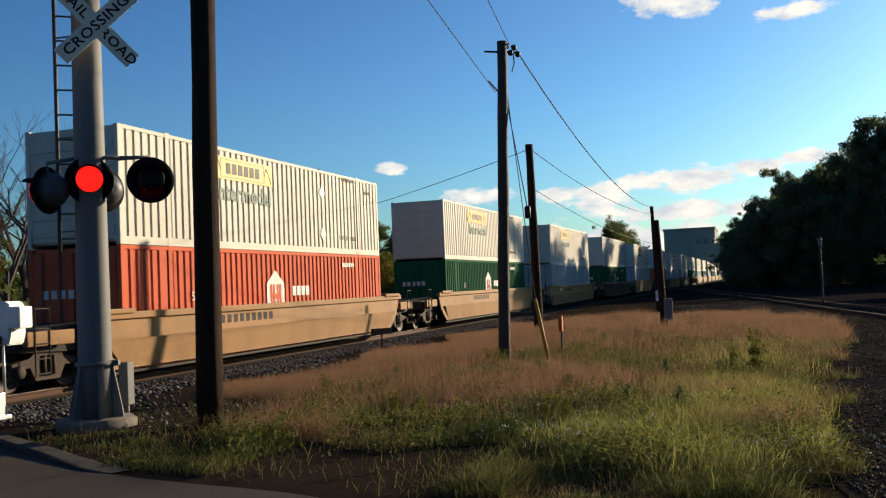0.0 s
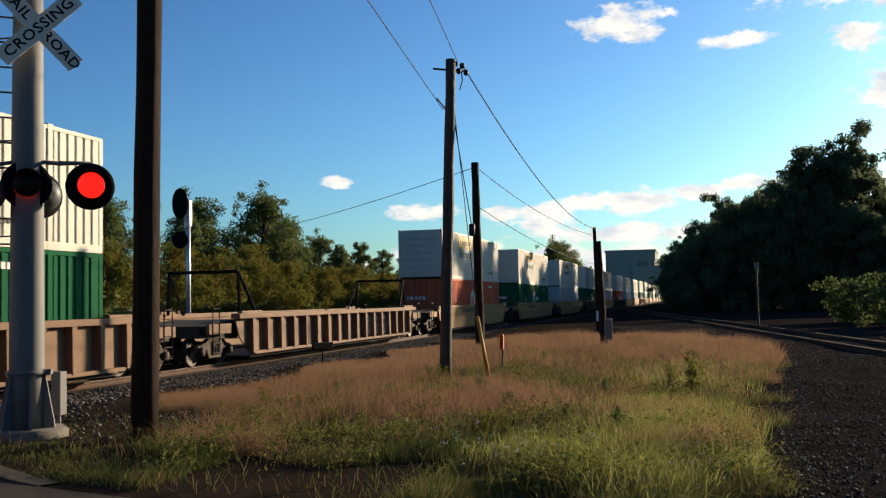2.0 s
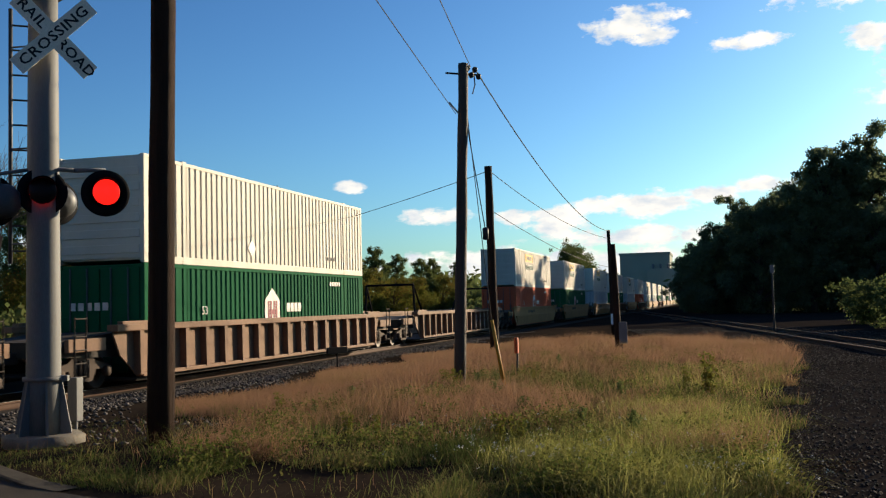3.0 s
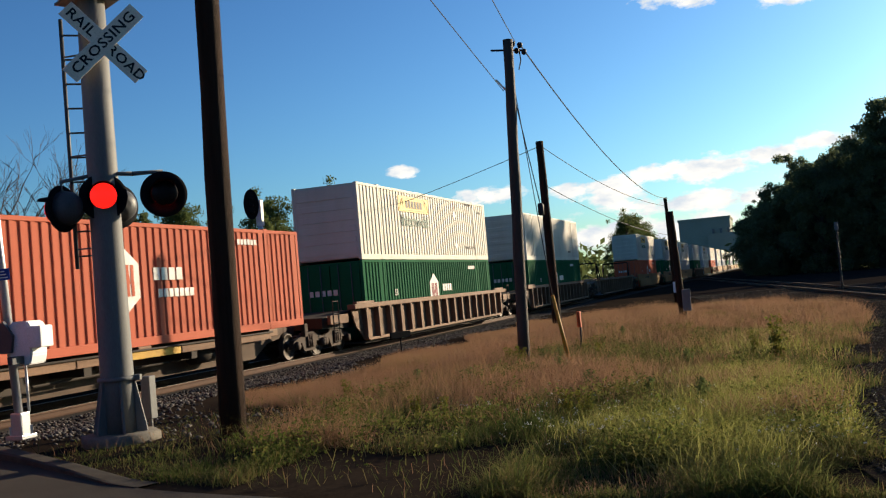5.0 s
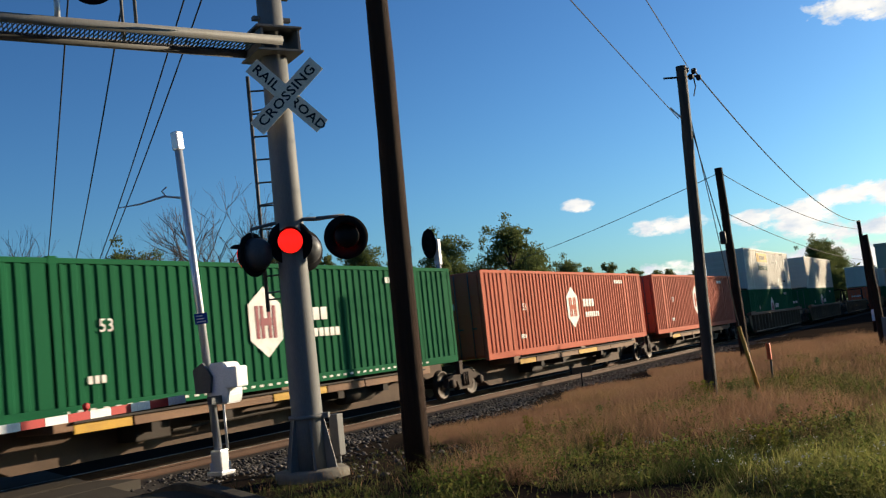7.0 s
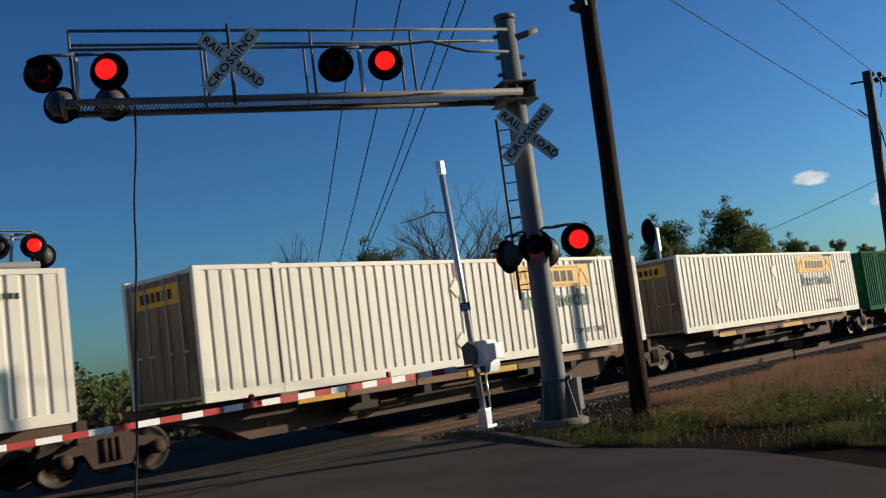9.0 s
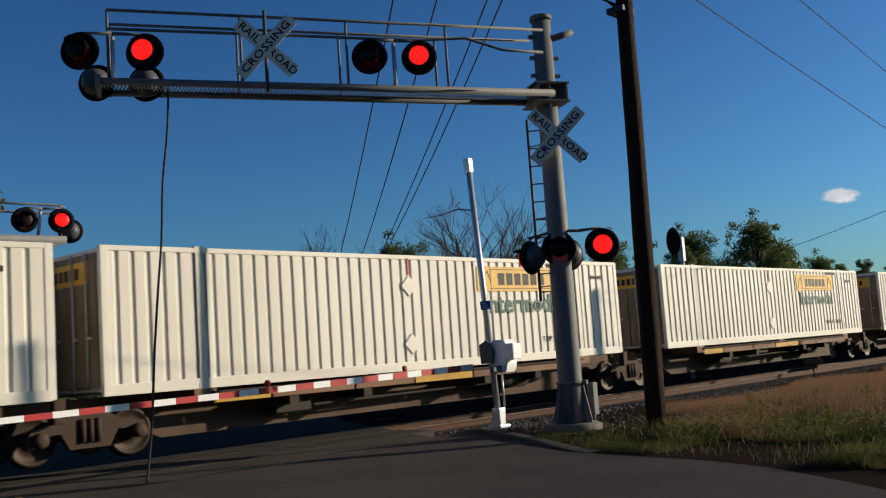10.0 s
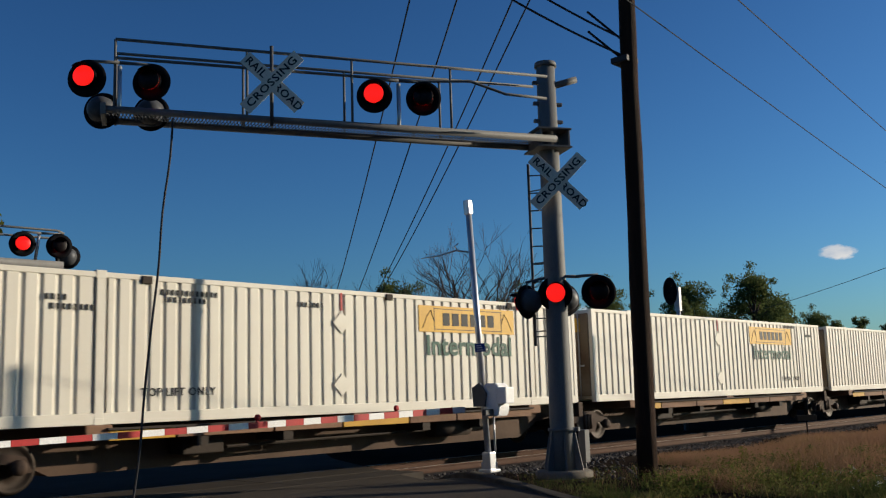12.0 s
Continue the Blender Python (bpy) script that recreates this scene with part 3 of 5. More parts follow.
    # ladder on the far side
    ax = Vector((-0.62, 0.78, 0))
    px = Vector((0.78, 0.62, 0))
    stiles = [ax * s + px * 0.26 for s in (0.03, 0.38)]
    for s in stiles:
        bm = bag()
        pipe(bm, [s + Vector((0, 0, 2.25)), s + Vector((0, 0, 5.5))], 0.026, 8)
        part("ladder_stile", bm, M["lampback"], cant)
    for k in range(10):
        bm = bag()
        z = 2.41 + 0.32 * k
        pipe(bm, [stiles[0] + Vector((0, 0, z)), stiles[1] + Vector((0, 0, z))], 0.013, 6)
        part("ladder_rung", bm, M["lampback"], cant)
    for z in (2.5, 3.7, 5.0):
        bm = bag()
        for s in stiles:
            pipe(bm, [s + Vector((0, 0, z)), s * 0.25 + Vector((0, 0, z))], 0.012, 6)
        part("ladder_bracket", bm, M["galv"], cant)
    # arm: two tubes with a grating between, hand rails above
    e = ARM_END - MAST
    run = Vector((e.x, e.y, 0))
    L = run.length
    u = run.normalized()
    n = Vector((-u.y, u.x, 0))
    if n.dot(ROAD_VIEW) < 0:
        n = -n
    def at(s, o, z):
        return u * s + n * o + Vector((0, 0, z))
    za, zb = 5.80, 5.92
    for o in (0.33, -0.33):
        bm = bag()
        pipe(bm, [at(0.0, o, za), at(L, o, zb)], [0.062, 0.055], 14)
        part("arm_tube", bm, M["galv"], cant)
    bm = bag()
    soft_box(bm, L - 0.03, -0.40, -0.10, L + 0.05, 0.40, 0.09, 0.02, Matrix.Translation((0, 0, zb)) @ pose(0, 0, 0, 0, 0, math.degrees(math.atan2(u.y, u.x))))
    part("arm_end_plate", bm, M["galv"], cant)
    bm = bag()
    for k in range(int(L / 0.055)):
        s = 0.25 + 0.055 * k
        if s < L - 0.05:
            z = za + (zb - za) * s / L + 0.02
            for o0, o1 in ((-0.29, 0.29),):
                pipe(bm, [at(s - 0.05, o0, z), at(s + 0.05, o1, z)], 0.010, 3, False)
                pipe(bm, [at(s + 0.05, o0, z), at(s - 0.05, o1, z)], 0.010, 3, False)
    # darker grey than the tubes: the underside's shade is put into the colour
    part("walkway_grating", bm, M["lampback"], cant, "open steel walkway grating")
    for o, z, zl in ((0.33, 6.92, 7.04), (0.33, 6.52, 6.7), (-0.33, 6.94, 7.04)):
        bm = bag()
        pts = [at(0.12, o, z), at(L - 0.15, o, zl)] if z > 6.6 else [at(0.15, o, 6.52), at(0.9, o, 6.55), at(1.55, o, 6.74 if o > 0 else 6.5), at(2.4, o, 6.68), at(L - 0.15, o, 6.74)]
        pipe(bm, pts, 0.026, 8)
        part("hand_rail", bm, M["galv"], cant)
    for o in (0.33, -0.33):
        for s in (1.9, 3.6, 5.3, L - 0.15):
            bm = bag()
            pipe(bm, [at(s, o, 5.85), at(s, o, 6.92 + 0.12 * s / L)], 0.022, 8)
            part("rail_post", bm, M["galv"], cant)
    bm = bag()
    soft_box(bm, -0.30, -0.34, 5.66, 0.34, 0.34, 5.69, 0.006)
    soft_box(bm, -0.30, -0.34, 5.98, 0.34, 0.34, 6.01, 0.006)
    soft_box(bm, -0.28, -0.3, 5.69, -0.24, 0.3, 5.98, 0.006)
    soft_box(bm, 0.24, -0.3, 5.69, 0.28, 0.3, 5.98, 0.006)
    part("arm_saddle", bm, M["galv"], cant, m=pose(0, 0, 0, 0, 0, math.degrees(math.atan2(u.y, u.x))))
    for z in (6.2, 6.52, 6.9):
        bm = bag()
        soft_box(bm, -0.28, -0.04, z - 0.03, 0.26, 0.04, z + 0.03, 0.01, pose(0, 0, 0, 0, 0, math.degrees(math.atan2(u.y, u.x))))
        part("rail_clamp", bm, M["galv"], cant)
    bm = bag()
    pipe(bm, [(0.1, -0.1, 6.86), (0.42, -0.36, 6.98)], 0.06, 10)
    part("stub_tube", bm, M["galv"], cant)
    # signs and lamps
    view = math.degrees(math.atan2(ROAD_VIEW.y, ROAD_VIEW.x))
    crossbuck(cant, pose(-0.15, -0.27, 5.05, 0, 0, view + 2))
    bm = bag()
    pipe(bm, [at(4.92, 0.40, 5.75), at(4.92, 0.40, 7.08)], 0.03, 8)
    part("sign_post", bm, M["lampback"], cant)
    crossbuck(cant, Matrix.Translation(at(4.92, 0.46, 6.46)) @ pose(0, 0, 0, 0, 0, view + 2))
    signal_pair(cant, at(0, 0, 3.12) + Vector((0.12, -0.36, 0)), at(0, 0, 3.12) + ROAD_VIEW * 8, 0.74, across=(-0.60, 0.80, 0))
    for p, aim in (((-0.36, 0.36, 3.0), (-0.36 - 0.3, 0.36 + 5.0, 3.0)), ((0.42, 0.12, 3.05), (2.6, 5, 3.05))):
        signal_lamp(cant, lamp_facing(Vector(p), Vector(aim)), 0)
    bm = bag()
    pipe(bm, [(0, -0.02, 3.44), (-0.36, 0.36, 3.34), (-0.38, 0.32, 3.1)], 0.025, 8)
    pipe(bm, [(0, 0.02, 3.4), (0.42, 0.12, 3.36)], 0.025, 8)
    part("lamp_crossarm", bm, M["galv"], cant)
    for s, sp in ((2.82, 0.84), (L - 0.22, 0.94)):
        bm = bag()
        pipe(bm, [at(s, 0.33, 5.86), at(s, 0.36, 6.02), at(s, 0.36, 6.6)], 0.035, 8)
        part("lamp_post", bm, M["alu"], cant)
        signal_pair(cant, at(s, 0.40, 6.36), at(s, 0.40, 6.36) + ROAD_VIEW * 8, sp, across=u)
    for s in (L + 0.05, L - 0.70):
        signal_lamp(cant, lamp_facing(at(s, -0.35, 6.08), at(s, -0.35, 6.08) - ROAD_VIEW * 5), 0)
    # hanging cable from the walkway
    return at(L - 1.02, 0.36, 0) + MAST


cable_foot = build_cantilever()
bm = bag()
top, foot = Vector((cable_foot.x, cable_foot.y, 5.82)), Vector((cable_foot.x - 0.85, cable_foot.y - 0.45, 0.0))
line = [top.lerp(foot, k / 19) + Vector((0.012 * math.sin(k * 0.9), 0.01 * math.cos(k * 1.3), 0)) for k in range(20)]
pipe(bm, line, 0.017, 6)
for p in line[1:]:
    turned(bm, [(0.012, -0.03), (0.022, 0.0), (0.012, 0.03)], 6, Matrix.Translation(p) @ pose(0, 0, 0, 0, 90, 0))
solid("hanging_cable", bm, M["wire"], "thin knotted dark cable hanging from the signal walkway to the road", "cable")

# gate with its machine and lowered arm
gate = thing("crossing_gate", "crossing gate with white machine box and lowered striped arm", "crossing gate", pose(11.84, 10.78, -0.05))
bm = bag()
soft_box(bm, -0.10, -0.10, 0.0, 0.10, 0.10, 0.36, 0.025)
soft_box(bm, -0.155, -0.155, -0.03, 0.155, 0.155, 0.03, 0.01)
for a in range(4):
    soft_box(bm, 0.10, -0.012, 0.02, 0.16, 0.012, 0.16, 0.004, pose(0, 0, 0, 0, 0, 45 + 90 * a))
part("gate_base", bm, M["alu"], gate, "silver cast base")
bm = bag()
pipe(bm, [(0, 0, 0.3), (0, 0, 5.38)], 0.063, 16)
lean = pose(0, 0, 0, -2.1, -1.7, 0)
part("gate_post", bm, M["alu"], gate, "silver steel post", lean)
bm = bag()
soft_box(bm, -0.07, -0.07, 5.14, 0.07, 0.07, 5.44, 0.02)
part("post_head", bm, M["alu"], gate, "", lean)
bm = bag()
pipe(bm, [(0.1, -0.08, 0.35), (0.1, -0.07, 1.1)], 0.02, 8)
part("conduit", bm, M["alu"], gate)
gm = pose(0, 0, 0, 0, 0, -82)
bm = bag()
prism(bm, [(0.06, 1.06), (0.38, 1.06), (0.42, 1.2), (0.42, 1.62), (0.36, 1.70), (0.10, 1.70), (0.04, 1.5)], -0.24, 0.16, gm)
bmesh.ops.bevel(bm, geom=bm.edges[:], offset=0.02, segments=2, affect="EDGES")
part("gate_machine", bm, M["white"], gate, "white gate machine box")
bm = bag()
soft_box(bm, 0.38, -0.30, 1.30, 0.62, 0.02, 1.62, 0.03, gm)
part("machine_cover", bm, M["white"], gate)
bm = bag()
prism(bm, [(-0.14, 1.25), (0.12, 1.25), (0.16, 1.5), (0.02, 1.72), (-0.16, 1.62)], -0.30, -0.24, gm)
part("counterweight", bm, M["lampback"], gate, "grey counterweight plate")
bm = bag()
prism(bm, [(-0.3, 1.28), (0.05, 1.28), (0.05, 1.62), (-0.3, 1.6)], 0.17, 0.24, gm)
part("counterweight", bm, M["lampback"], gate, "grey counterweight plate")
bm = bag()
soft_box(bm, -0.42, -0.33, 1.08, 0.06, -0.24, 1.20, 0.012, pose(0, 0, 0, 0, 0, -2))
part("arm_bracket", bm, M["lampback"], gate)
ARM0, ARM1 = Vector((-0.35, 0.30, 1.20)), Vector((-10.6, 0.05, 1.03))
for k in range(27):
    bm = bag()
    a, b = ARM0 + (ARM1 - ARM0) * (k / 27), ARM0 + (ARM1 - ARM0) * ((k + 0.985) / 27)
    t = bmesh.new()
    hh = 0.06 - 0.0008 * k
    for q in (a, b):
        for oy, oz in ((-0.02, -hh), (0.02, -hh), (0.02, hh), (-0.02, hh)):
            t.verts.new(q + Vector((0, oy, oz)))
    v = list(t.verts)
    for f in ((0, 1, 2, 3), (7, 6, 5, 4), (0, 4, 5, 1), (1, 5, 6, 2), (2, 6, 7, 3), (3, 7, 4, 0)):
        t.faces.new([v[i] for i in f])
    join(bm, t)
    part("arm_stripe", bm, M["red"] if k % 2 else M["white"], gate, "red stripe" if k % 2 else "white stripe")
for k, s in enumerate((0.19, 0.50, 0.98)):
    bm = bag()
    p = ARM0 + (ARM1 - ARM0) * s
    turned(bm, [(0.02, -0.03), (0.05, -0.02), (0.05, 0.02), (0.02, 0.03)], 14, Matrix.Translation(p + Vector((0, -0.01, 0.12))) @ pose(0, 0, 0, 0, 0, -90))
    soft_box(bm, p.x - 0.02, p.y - 0.015, p.z + 0.04, p.x + 0.02, p.y + 0.015, p.z + 0.09, 0.004)
    part("arm_lamp", bm, M["red"], gate, "small red arm lamp")
bm = bag()
pipe(bm, [(0.02, 0.02, 4.36), (-0.22, 0.22, 4.42), (-0.55, 0.42, 4.32), (-0.85, 0.62, 4.28)], [0.02, 0.018, 0.014, 0.008], 8)
pipe(bm, [(-0.2, 0.2, 4.41), (-0.26, 0.22, 4.5), (-0.2, 0.17, 4.56)], 0.014, 6)
part("breakaway_strut", bm, M["alu"], gate, "thin bent steel strut", lean)
bm = bag()
soft_box(bm, -0.10, -0.075, 2.33, 0.10, -0.065, 2.5, 0.003, pose(0, 0, 0, 0, 0, -46))
sign = part("blue_sign", bm, M["blue"], gate, "small blue notice plate", lean)
bm = bag()
for k in range(3):
    soft_box(bm, -0.07, -0.079, 2.36 + 0.045 * k, 0.07 - 0.02 * k, -0.076, 2.375 + 0.045 * k, 0.001, pose(0, 0, 0, 0, 0, -46))
part("sign_print", bm, M["white"], sign, "white bars of unreadable print")

# small junction box and stake behind the mast
jb = thing("junction_box", "small grey metal junction box on a post beside the signal mast", "junction box", pose(11.15, 8.02, 0))
bm = bag()
soft_box(bm, -0.07, -0.07, 0.22, 0.07, 0.07, 0.78, 0.012)
part("box_body", bm, M["galv"], jb)
bm = bag()
pipe(bm, [(0, 0, 0.0), (0, 0, 0.3)], 0.03, 8)
part("box_post", bm, M["galv"], jb)

# opposite signal across the railway
far = thing("far_cantilever_signal", "cantilever crossing signal beyond the railway with flashing red lamps", "crossing signal", pose(-1.3, 22.0, 0))


def build_far():
    bm = bag()
    pipe(bm, [(0, 0, -0.1), (0, 0, 6.7)], [0.22, 0.18], 16)
    part("mast", bm, M["galv"], far)
    u = Vector((8.95, -1.5, 0))
    for o in (-0.22, 0.22):
        bm = bag()
        pipe(bm, [(0, o, 4.85), (u.x, u.y + o, 4.75)], 0.1, 10)
        part("arm_tube", bm, M["galv"], far)
    for z in (5.62, 5.42):
        bm = bag()
        pipe(bm, [(0, 0, z + 0.1), (u.x - 0.05, u.y, z), (u.x + 0.12, u.y, z - 0.06)], 0.028, 8)
        part("hand_rail", bm, M["galv"], far)
    for s in (0.25, 0.45, 0.65, 0.8, 1.0):
        bm = bag()
        pipe(bm, [u * s + Vector((0, 0, 4.8)), u * s + Vector((0, 0, 5.64))], 0.025, 8)
        part("rail_post", bm, M["galv"], far)
    signal_pair(far, u * 0.94 + Vector((0, -0.3, 5.2)), u * 0.94 + Vector((-6, -18, 5.2)), 0.82, across=(-0.95, 0.2, 0))
    signal_lamp(far, lamp_facing(u + Vector((0.28, 0.1, 5.02)), u + Vector((5, 6, 5.02))), 0)
    bm = bag()
    pipe(bm, [u * 0.94 + Vector((0, 0, 4.8)), u * 0.94 + Vector((0, -0.2, 5.5))], 0.04, 8)
    part("lamp_post", bm, M["alu"], far)


build_far()

# wayside railway signal
ws = thing("wayside_signal", "black railway colour-light signal on a silver post beyond the line", "railway signal", pose(33.3, 18.6, -0.3))
bm = bag()
pipe(bm, [(0.35, 0, 0), (0.35, 0, 5.9)], 0.09, 14)
part("signal_post", bm, M["alu"], ws)
bm = bag()
soft_box(bm, 0.24, -0.12, 4.9, 0.46, 0.12, 5.9, 0.02)
part("relay_case", bm, M["white"], ws, "white case on the post")
for z, hh in ((5.72, 0.58), (4.35, 0.32)):
    bm = bag()
    out_line = [(0.29 * math.sin(a), hh * math.cos(a)) for a in [2 * math.pi * k / 20 for k in range(20)]]
    prism(bm, [(-0.12 + a, z + b) for a, b in out_line], -0.12, 0.0, pose(0, 0, 0, 0, 0, -60))
    for k in range(3 if hh > 0.4 else 1):
        turned(bm, [(0.06, 0.0), (0.11, 0.0), (0.11, 0.25), (0.1, 0.25)], 12, pose(0, 0, 0, 0, 0, -60) @ pose(-0.12, -0.1, z + 0.26 * (1 - k if hh > 0.4 else 0), 0, 0, -90))
    part("signal_head", bm, M["black"], ws, "black oval signal head")


# poles, posts and wires ----------------------------------------------------------------------------------------------
def wood_pole(name, label, foot, top, r0, r1, mat):
    m = pose(foot[0], foot[1], foot[2])
    ob = thing(name, label, "utility pole", m)
    d = Vector(top) - Vector(foot)
    bm = bag()
    steps = 9
    pts = [d * (k / steps) + Vector((0.004 * math.sin(k * 1.7), 0.004 * math.cos(k * 2.1), 0)) for k in range(steps + 1)]
    pts[0].z -= 0.15
    pipe(bm, pts, [r0 + (r1 - r0) * k / steps + 0.004 * math.sin(k * 2.9) for k in range(steps + 1)], 18)
    part("pole_shaft", bm, mat, ob)
    return ob


p1 = wood_pole("utility_pole", "tall dark weathered wooden utility pole beside the road", (10.65, 6.48, 0.0), (10.70, 6.36, 9.6), 0.165, 0.135, M["pole"])
bm = bag()
for z, out_ in ((6.95, 0.0), (7.3, 0.1)):
    pipe(bm, [(0.02, -0.02, z), (-0.5, 0.35, z + 0.5)], 0.02, 6)
soft_box(bm, -0.17, -0.17, 6.9, 0.19, 0.15, 7.0, 0.01)
part("pole_bracket", bm, M["wire"], p1)
p2 = wood_pole("utility_pole", "slim grey wooden utility pole standing in dry grass", (18.21, 4.69, 0.0), (18.27, 4.47, 6.25), 0.115, 0.095, M["greypole"])
bm = bag()
pipe(bm, [(-0.25, 0.05, 6.02), (0.45, -0.4, 6.1)], 0.02, 6)
for k in range(4):
    turned(bm, [(0.03, -0.05), (0.055, -0.03), (0.05, 0.03), (0.02, 0.06)], 10, pose(0.15 + 0.09 * k, -0.28 - 0.05 * k, 6.18 - 0.12 * (k % 2), 0, 90, 0))
pipe(bm, [(0.35, -0.35, 6.15), (0.40, -0.36, 5.9), (0.3, -0.33, 5.7)], 0.012, 6)
part("insulator_set", bm, M["wire"], p2, "dark insulators and clamps")
bm = bag()
pipe(bm, [(-0.25, 0.0, 5.45), (0.12, -0.15, 5.22)], 0.018, 6)
part("wire_grip", bm, M["white"], p2)
p3 = wood_pole("utility_pole", "dark wooden utility pole standing in dry grass", (30.96, 6.78, -0.02), (30.96, 6.84, 6.05), 0.15, 0.12, M["pole"])
p4 = wood_pole("utility_pole", "short dark wooden post with a grey metal box", (27.96, 2.57, 0.0), (27.95, 2.67, 3.2), 0.11, 0.085, M["pole"])
bm = bag()
soft_box(bm, -0.20, -0.22, 0.42, 0.05, 0.0, 1.02, 0.015, pose(0, 0, 0, 0, 0, 10))
part("meter_box", bm, M["galv"], p4, "grey metal box")
p5 = wood_pole("utility_pole", "thin distant wooden pole beside the railway", (47.5, 4.6, 0.0), (47.5, 4.7, 5.0), 0.11, 0.08, M["pole"])
bm = bag()
soft_box(bm, -0.2, -0.2, 0.5, 0.12, 0.1, 1.0, 0.02)
part("meter_box", bm, M["white"], p5, "white metal box")
p6 = wood_pole("signal_mast", "slim grey mast with a box greyed for shade before dark trees", (49.0, -2.75, 0.0), (49.0, -2.75, 3.1), 0.055, 0.045, M["greypole"])
# box in grey rather than white: its shade is put into the colour
bm = bag()
soft_box(bm, -0.12, -0.09, 2.75, 0.07, 0.09, 3.12, 0.03)
part("signal_box", bm, M["galv"], p6)

guy = thing("guy_guard", "yellow plastic guard on a slanting guy wire", "guy guard", pose(18.27, 3.82, 0))
bm = bag()
pipe(bm, [(0, 0, -0.05), (0.05, 0.24, 1.30)], [0.04, 0.032], 10)
part("guard_sleeve", bm, M["yellow"], guy)
bm = bag()
pipe(bm, [(0.05, 0.24, 1.30), (0.0, 0.66, 5.9)], 0.008, 6)
part("guy_wire", bm, M["wire"], guy)
mk = thing("marker_post", "thin marker stake with an orange top in the grass", "marker post", pose(20.58, 4.05, 0))
bm = bag()
pipe(bm, [(0, 0, -0.05), (0.02, -0.03, 0.62)], 0.022, 8)
part("stake", bm, M["greypole"], mk)
bm = bag()
soft_box(bm, -0.05, -0.05, 0.55, 0.05, 0.03, 0.88, 0.012)
part("orange_top", bm, M["orange"], mk, "orange plastic top")
ts = thing("track_sign", "low dark plate on a stake beside the rails", "track sign", pose(23.4, 9.2, -0.05))
bm = bag()
pipe(bm, [(0, 0, 0), (0, 0, 0.55)], 0.02, 8)
part("stake", bm, M["black"], ts)
bm = bag()
soft_box(bm, -0.03, -0.32, 0.50, 0.03, 0.32, 0.66, 0.01, pose(0, 0, 0, 0, 0, 60))
part("plate", bm, M["black"], ts)


def wire(a, b, sag, r=0.0075):
    a, b = Vector(a), Vector(b)
    bm = bag()
    pipe(bm, [a + (b - a) * (k / 20) - Vector((0, 0, sag * 4 * (k / 20) * (1 - k / 20))) for k in range(21)], r, 5)
    solid("overhead_wire", bm, M["wire"], "thin black overhead wire strung between poles", "overhead wire", group="overhead wires")


wire((-11.8, 0.05, 5.55), (18.35, 4.35, 6.2), 0.05)
wire((-11.8, 1.6, 6.4), (18.1, 4.6, 5.25), 0.05)
wire((18.45, 4.3, 6.2), (47.5, 4.6, 4.95), 0.75, 0.014)
wire((30.96, 6.8, 5.9), (47.5, 4.7, 4.6), 0.35, 0.012)
wire((30.96, 6.75, 4.6), (60.0, 5.6, 3.6), 0.35, 0.012)
wire((18.27, 4.42, 5.0), (18.4, 4.15, 3.02), 0.02, 0.010)
wire((30.96, 6.84, 5.9), (60, 40, 5.6), 0.9, 0.012)
wire((10.7, 6.4, 9.2), (-14, 2.0, 10.2), 0.5, 0.014)
wire((10.65, 6.4, 7.0), (9.0, 7.9, 8.2), 0.05, 0.02)
wire((10.65, 6.4, 7.3), (9.0, 7.9, 8.6), 0.05, 0.02)
for x0, x1 in ((7.4, 25.0), (8.6, 26.2), (10.3, 27.2), (10.8, 27.4)):
    wire((x0, 7.6, 9.6 if x0 < 9 else 9.9), (x1, 30.5, 5.6), 0.3, 0.018)
turned_cap = bag()
turned(turned_cap, [(0.03, -0.12), (0.06, -0.1), (0.06, 0.1), (0.03, 0.12)], 10, pose(18.4, 4.15, 2.95, 0, 90, 0))
solid("wire_weight", turned_cap, M["wire"], "dark weight at the end of a hanging wire", "wire weight")


# freight train -------------------------------------------------------------------------------------------------------
RUN = [(0.0, 0.0), (1.0, 17.3), (2.5, 43.25), (5.0, 86.5), (7.0, 121.1), (7.7, 133.2), (9.5, 163.75), (10.7, 182.9), (12.0, 203.9)]
TRAIN = []          # every rolling thing with its place at the start


def rolling(ob, x, y, z):
    ob.matrix_basis = pose(x, y, z)
    TRAIN.append((ob, x, y, z))
    return ob


def ribbed_side(bm, x0, x1, z0, z1, y, out, pitch, groove, depth):
    """A corrugated steel sheet; out is the way it faces."""
    xs_ = [(x0, 0.0)]
    x = x0 + pitch * 0.5
    while x < x1 - pitch * 0.4:
        h = groove / 2
        xs_ += [(x - h - depth, 0.0), (x - h, depth), (x + h, depth), (x + h + depth, 0.0)]
        x += pitch
    xs_.append((x1, 0.0))
    low = [bm.verts.new((a, y - out * d, z0)) for a, d in xs_]
    top = [bm.verts.new((a, y - out * d, z1)) for a, d in xs_]
    for i in range(len(xs_) - 1):
        q = (low[i], low[i + 1], top[i + 1], top[i])
        bm.faces.new(q if out < 0 else q[::-1])


def container(label, paint, h, style, decal, lift_x=5.1):
    """A 53-foot box, rear doors at -x, standing on z = 0."""
    ob = thing("shipping_container", label, "shipping container", group="containers of the train")
    L, W = 16.15 / 2, 1.29
    bm = bag()
    box(bm, -L + 0.1, -W + 0.06, 0.08, L - 0.1, W - 0.06, h - 0.02)
    part("box_body", bm, M[paint], ob)
    for out in (-1, 1):
        bm = bag()
        y = out * (W - 0.012)
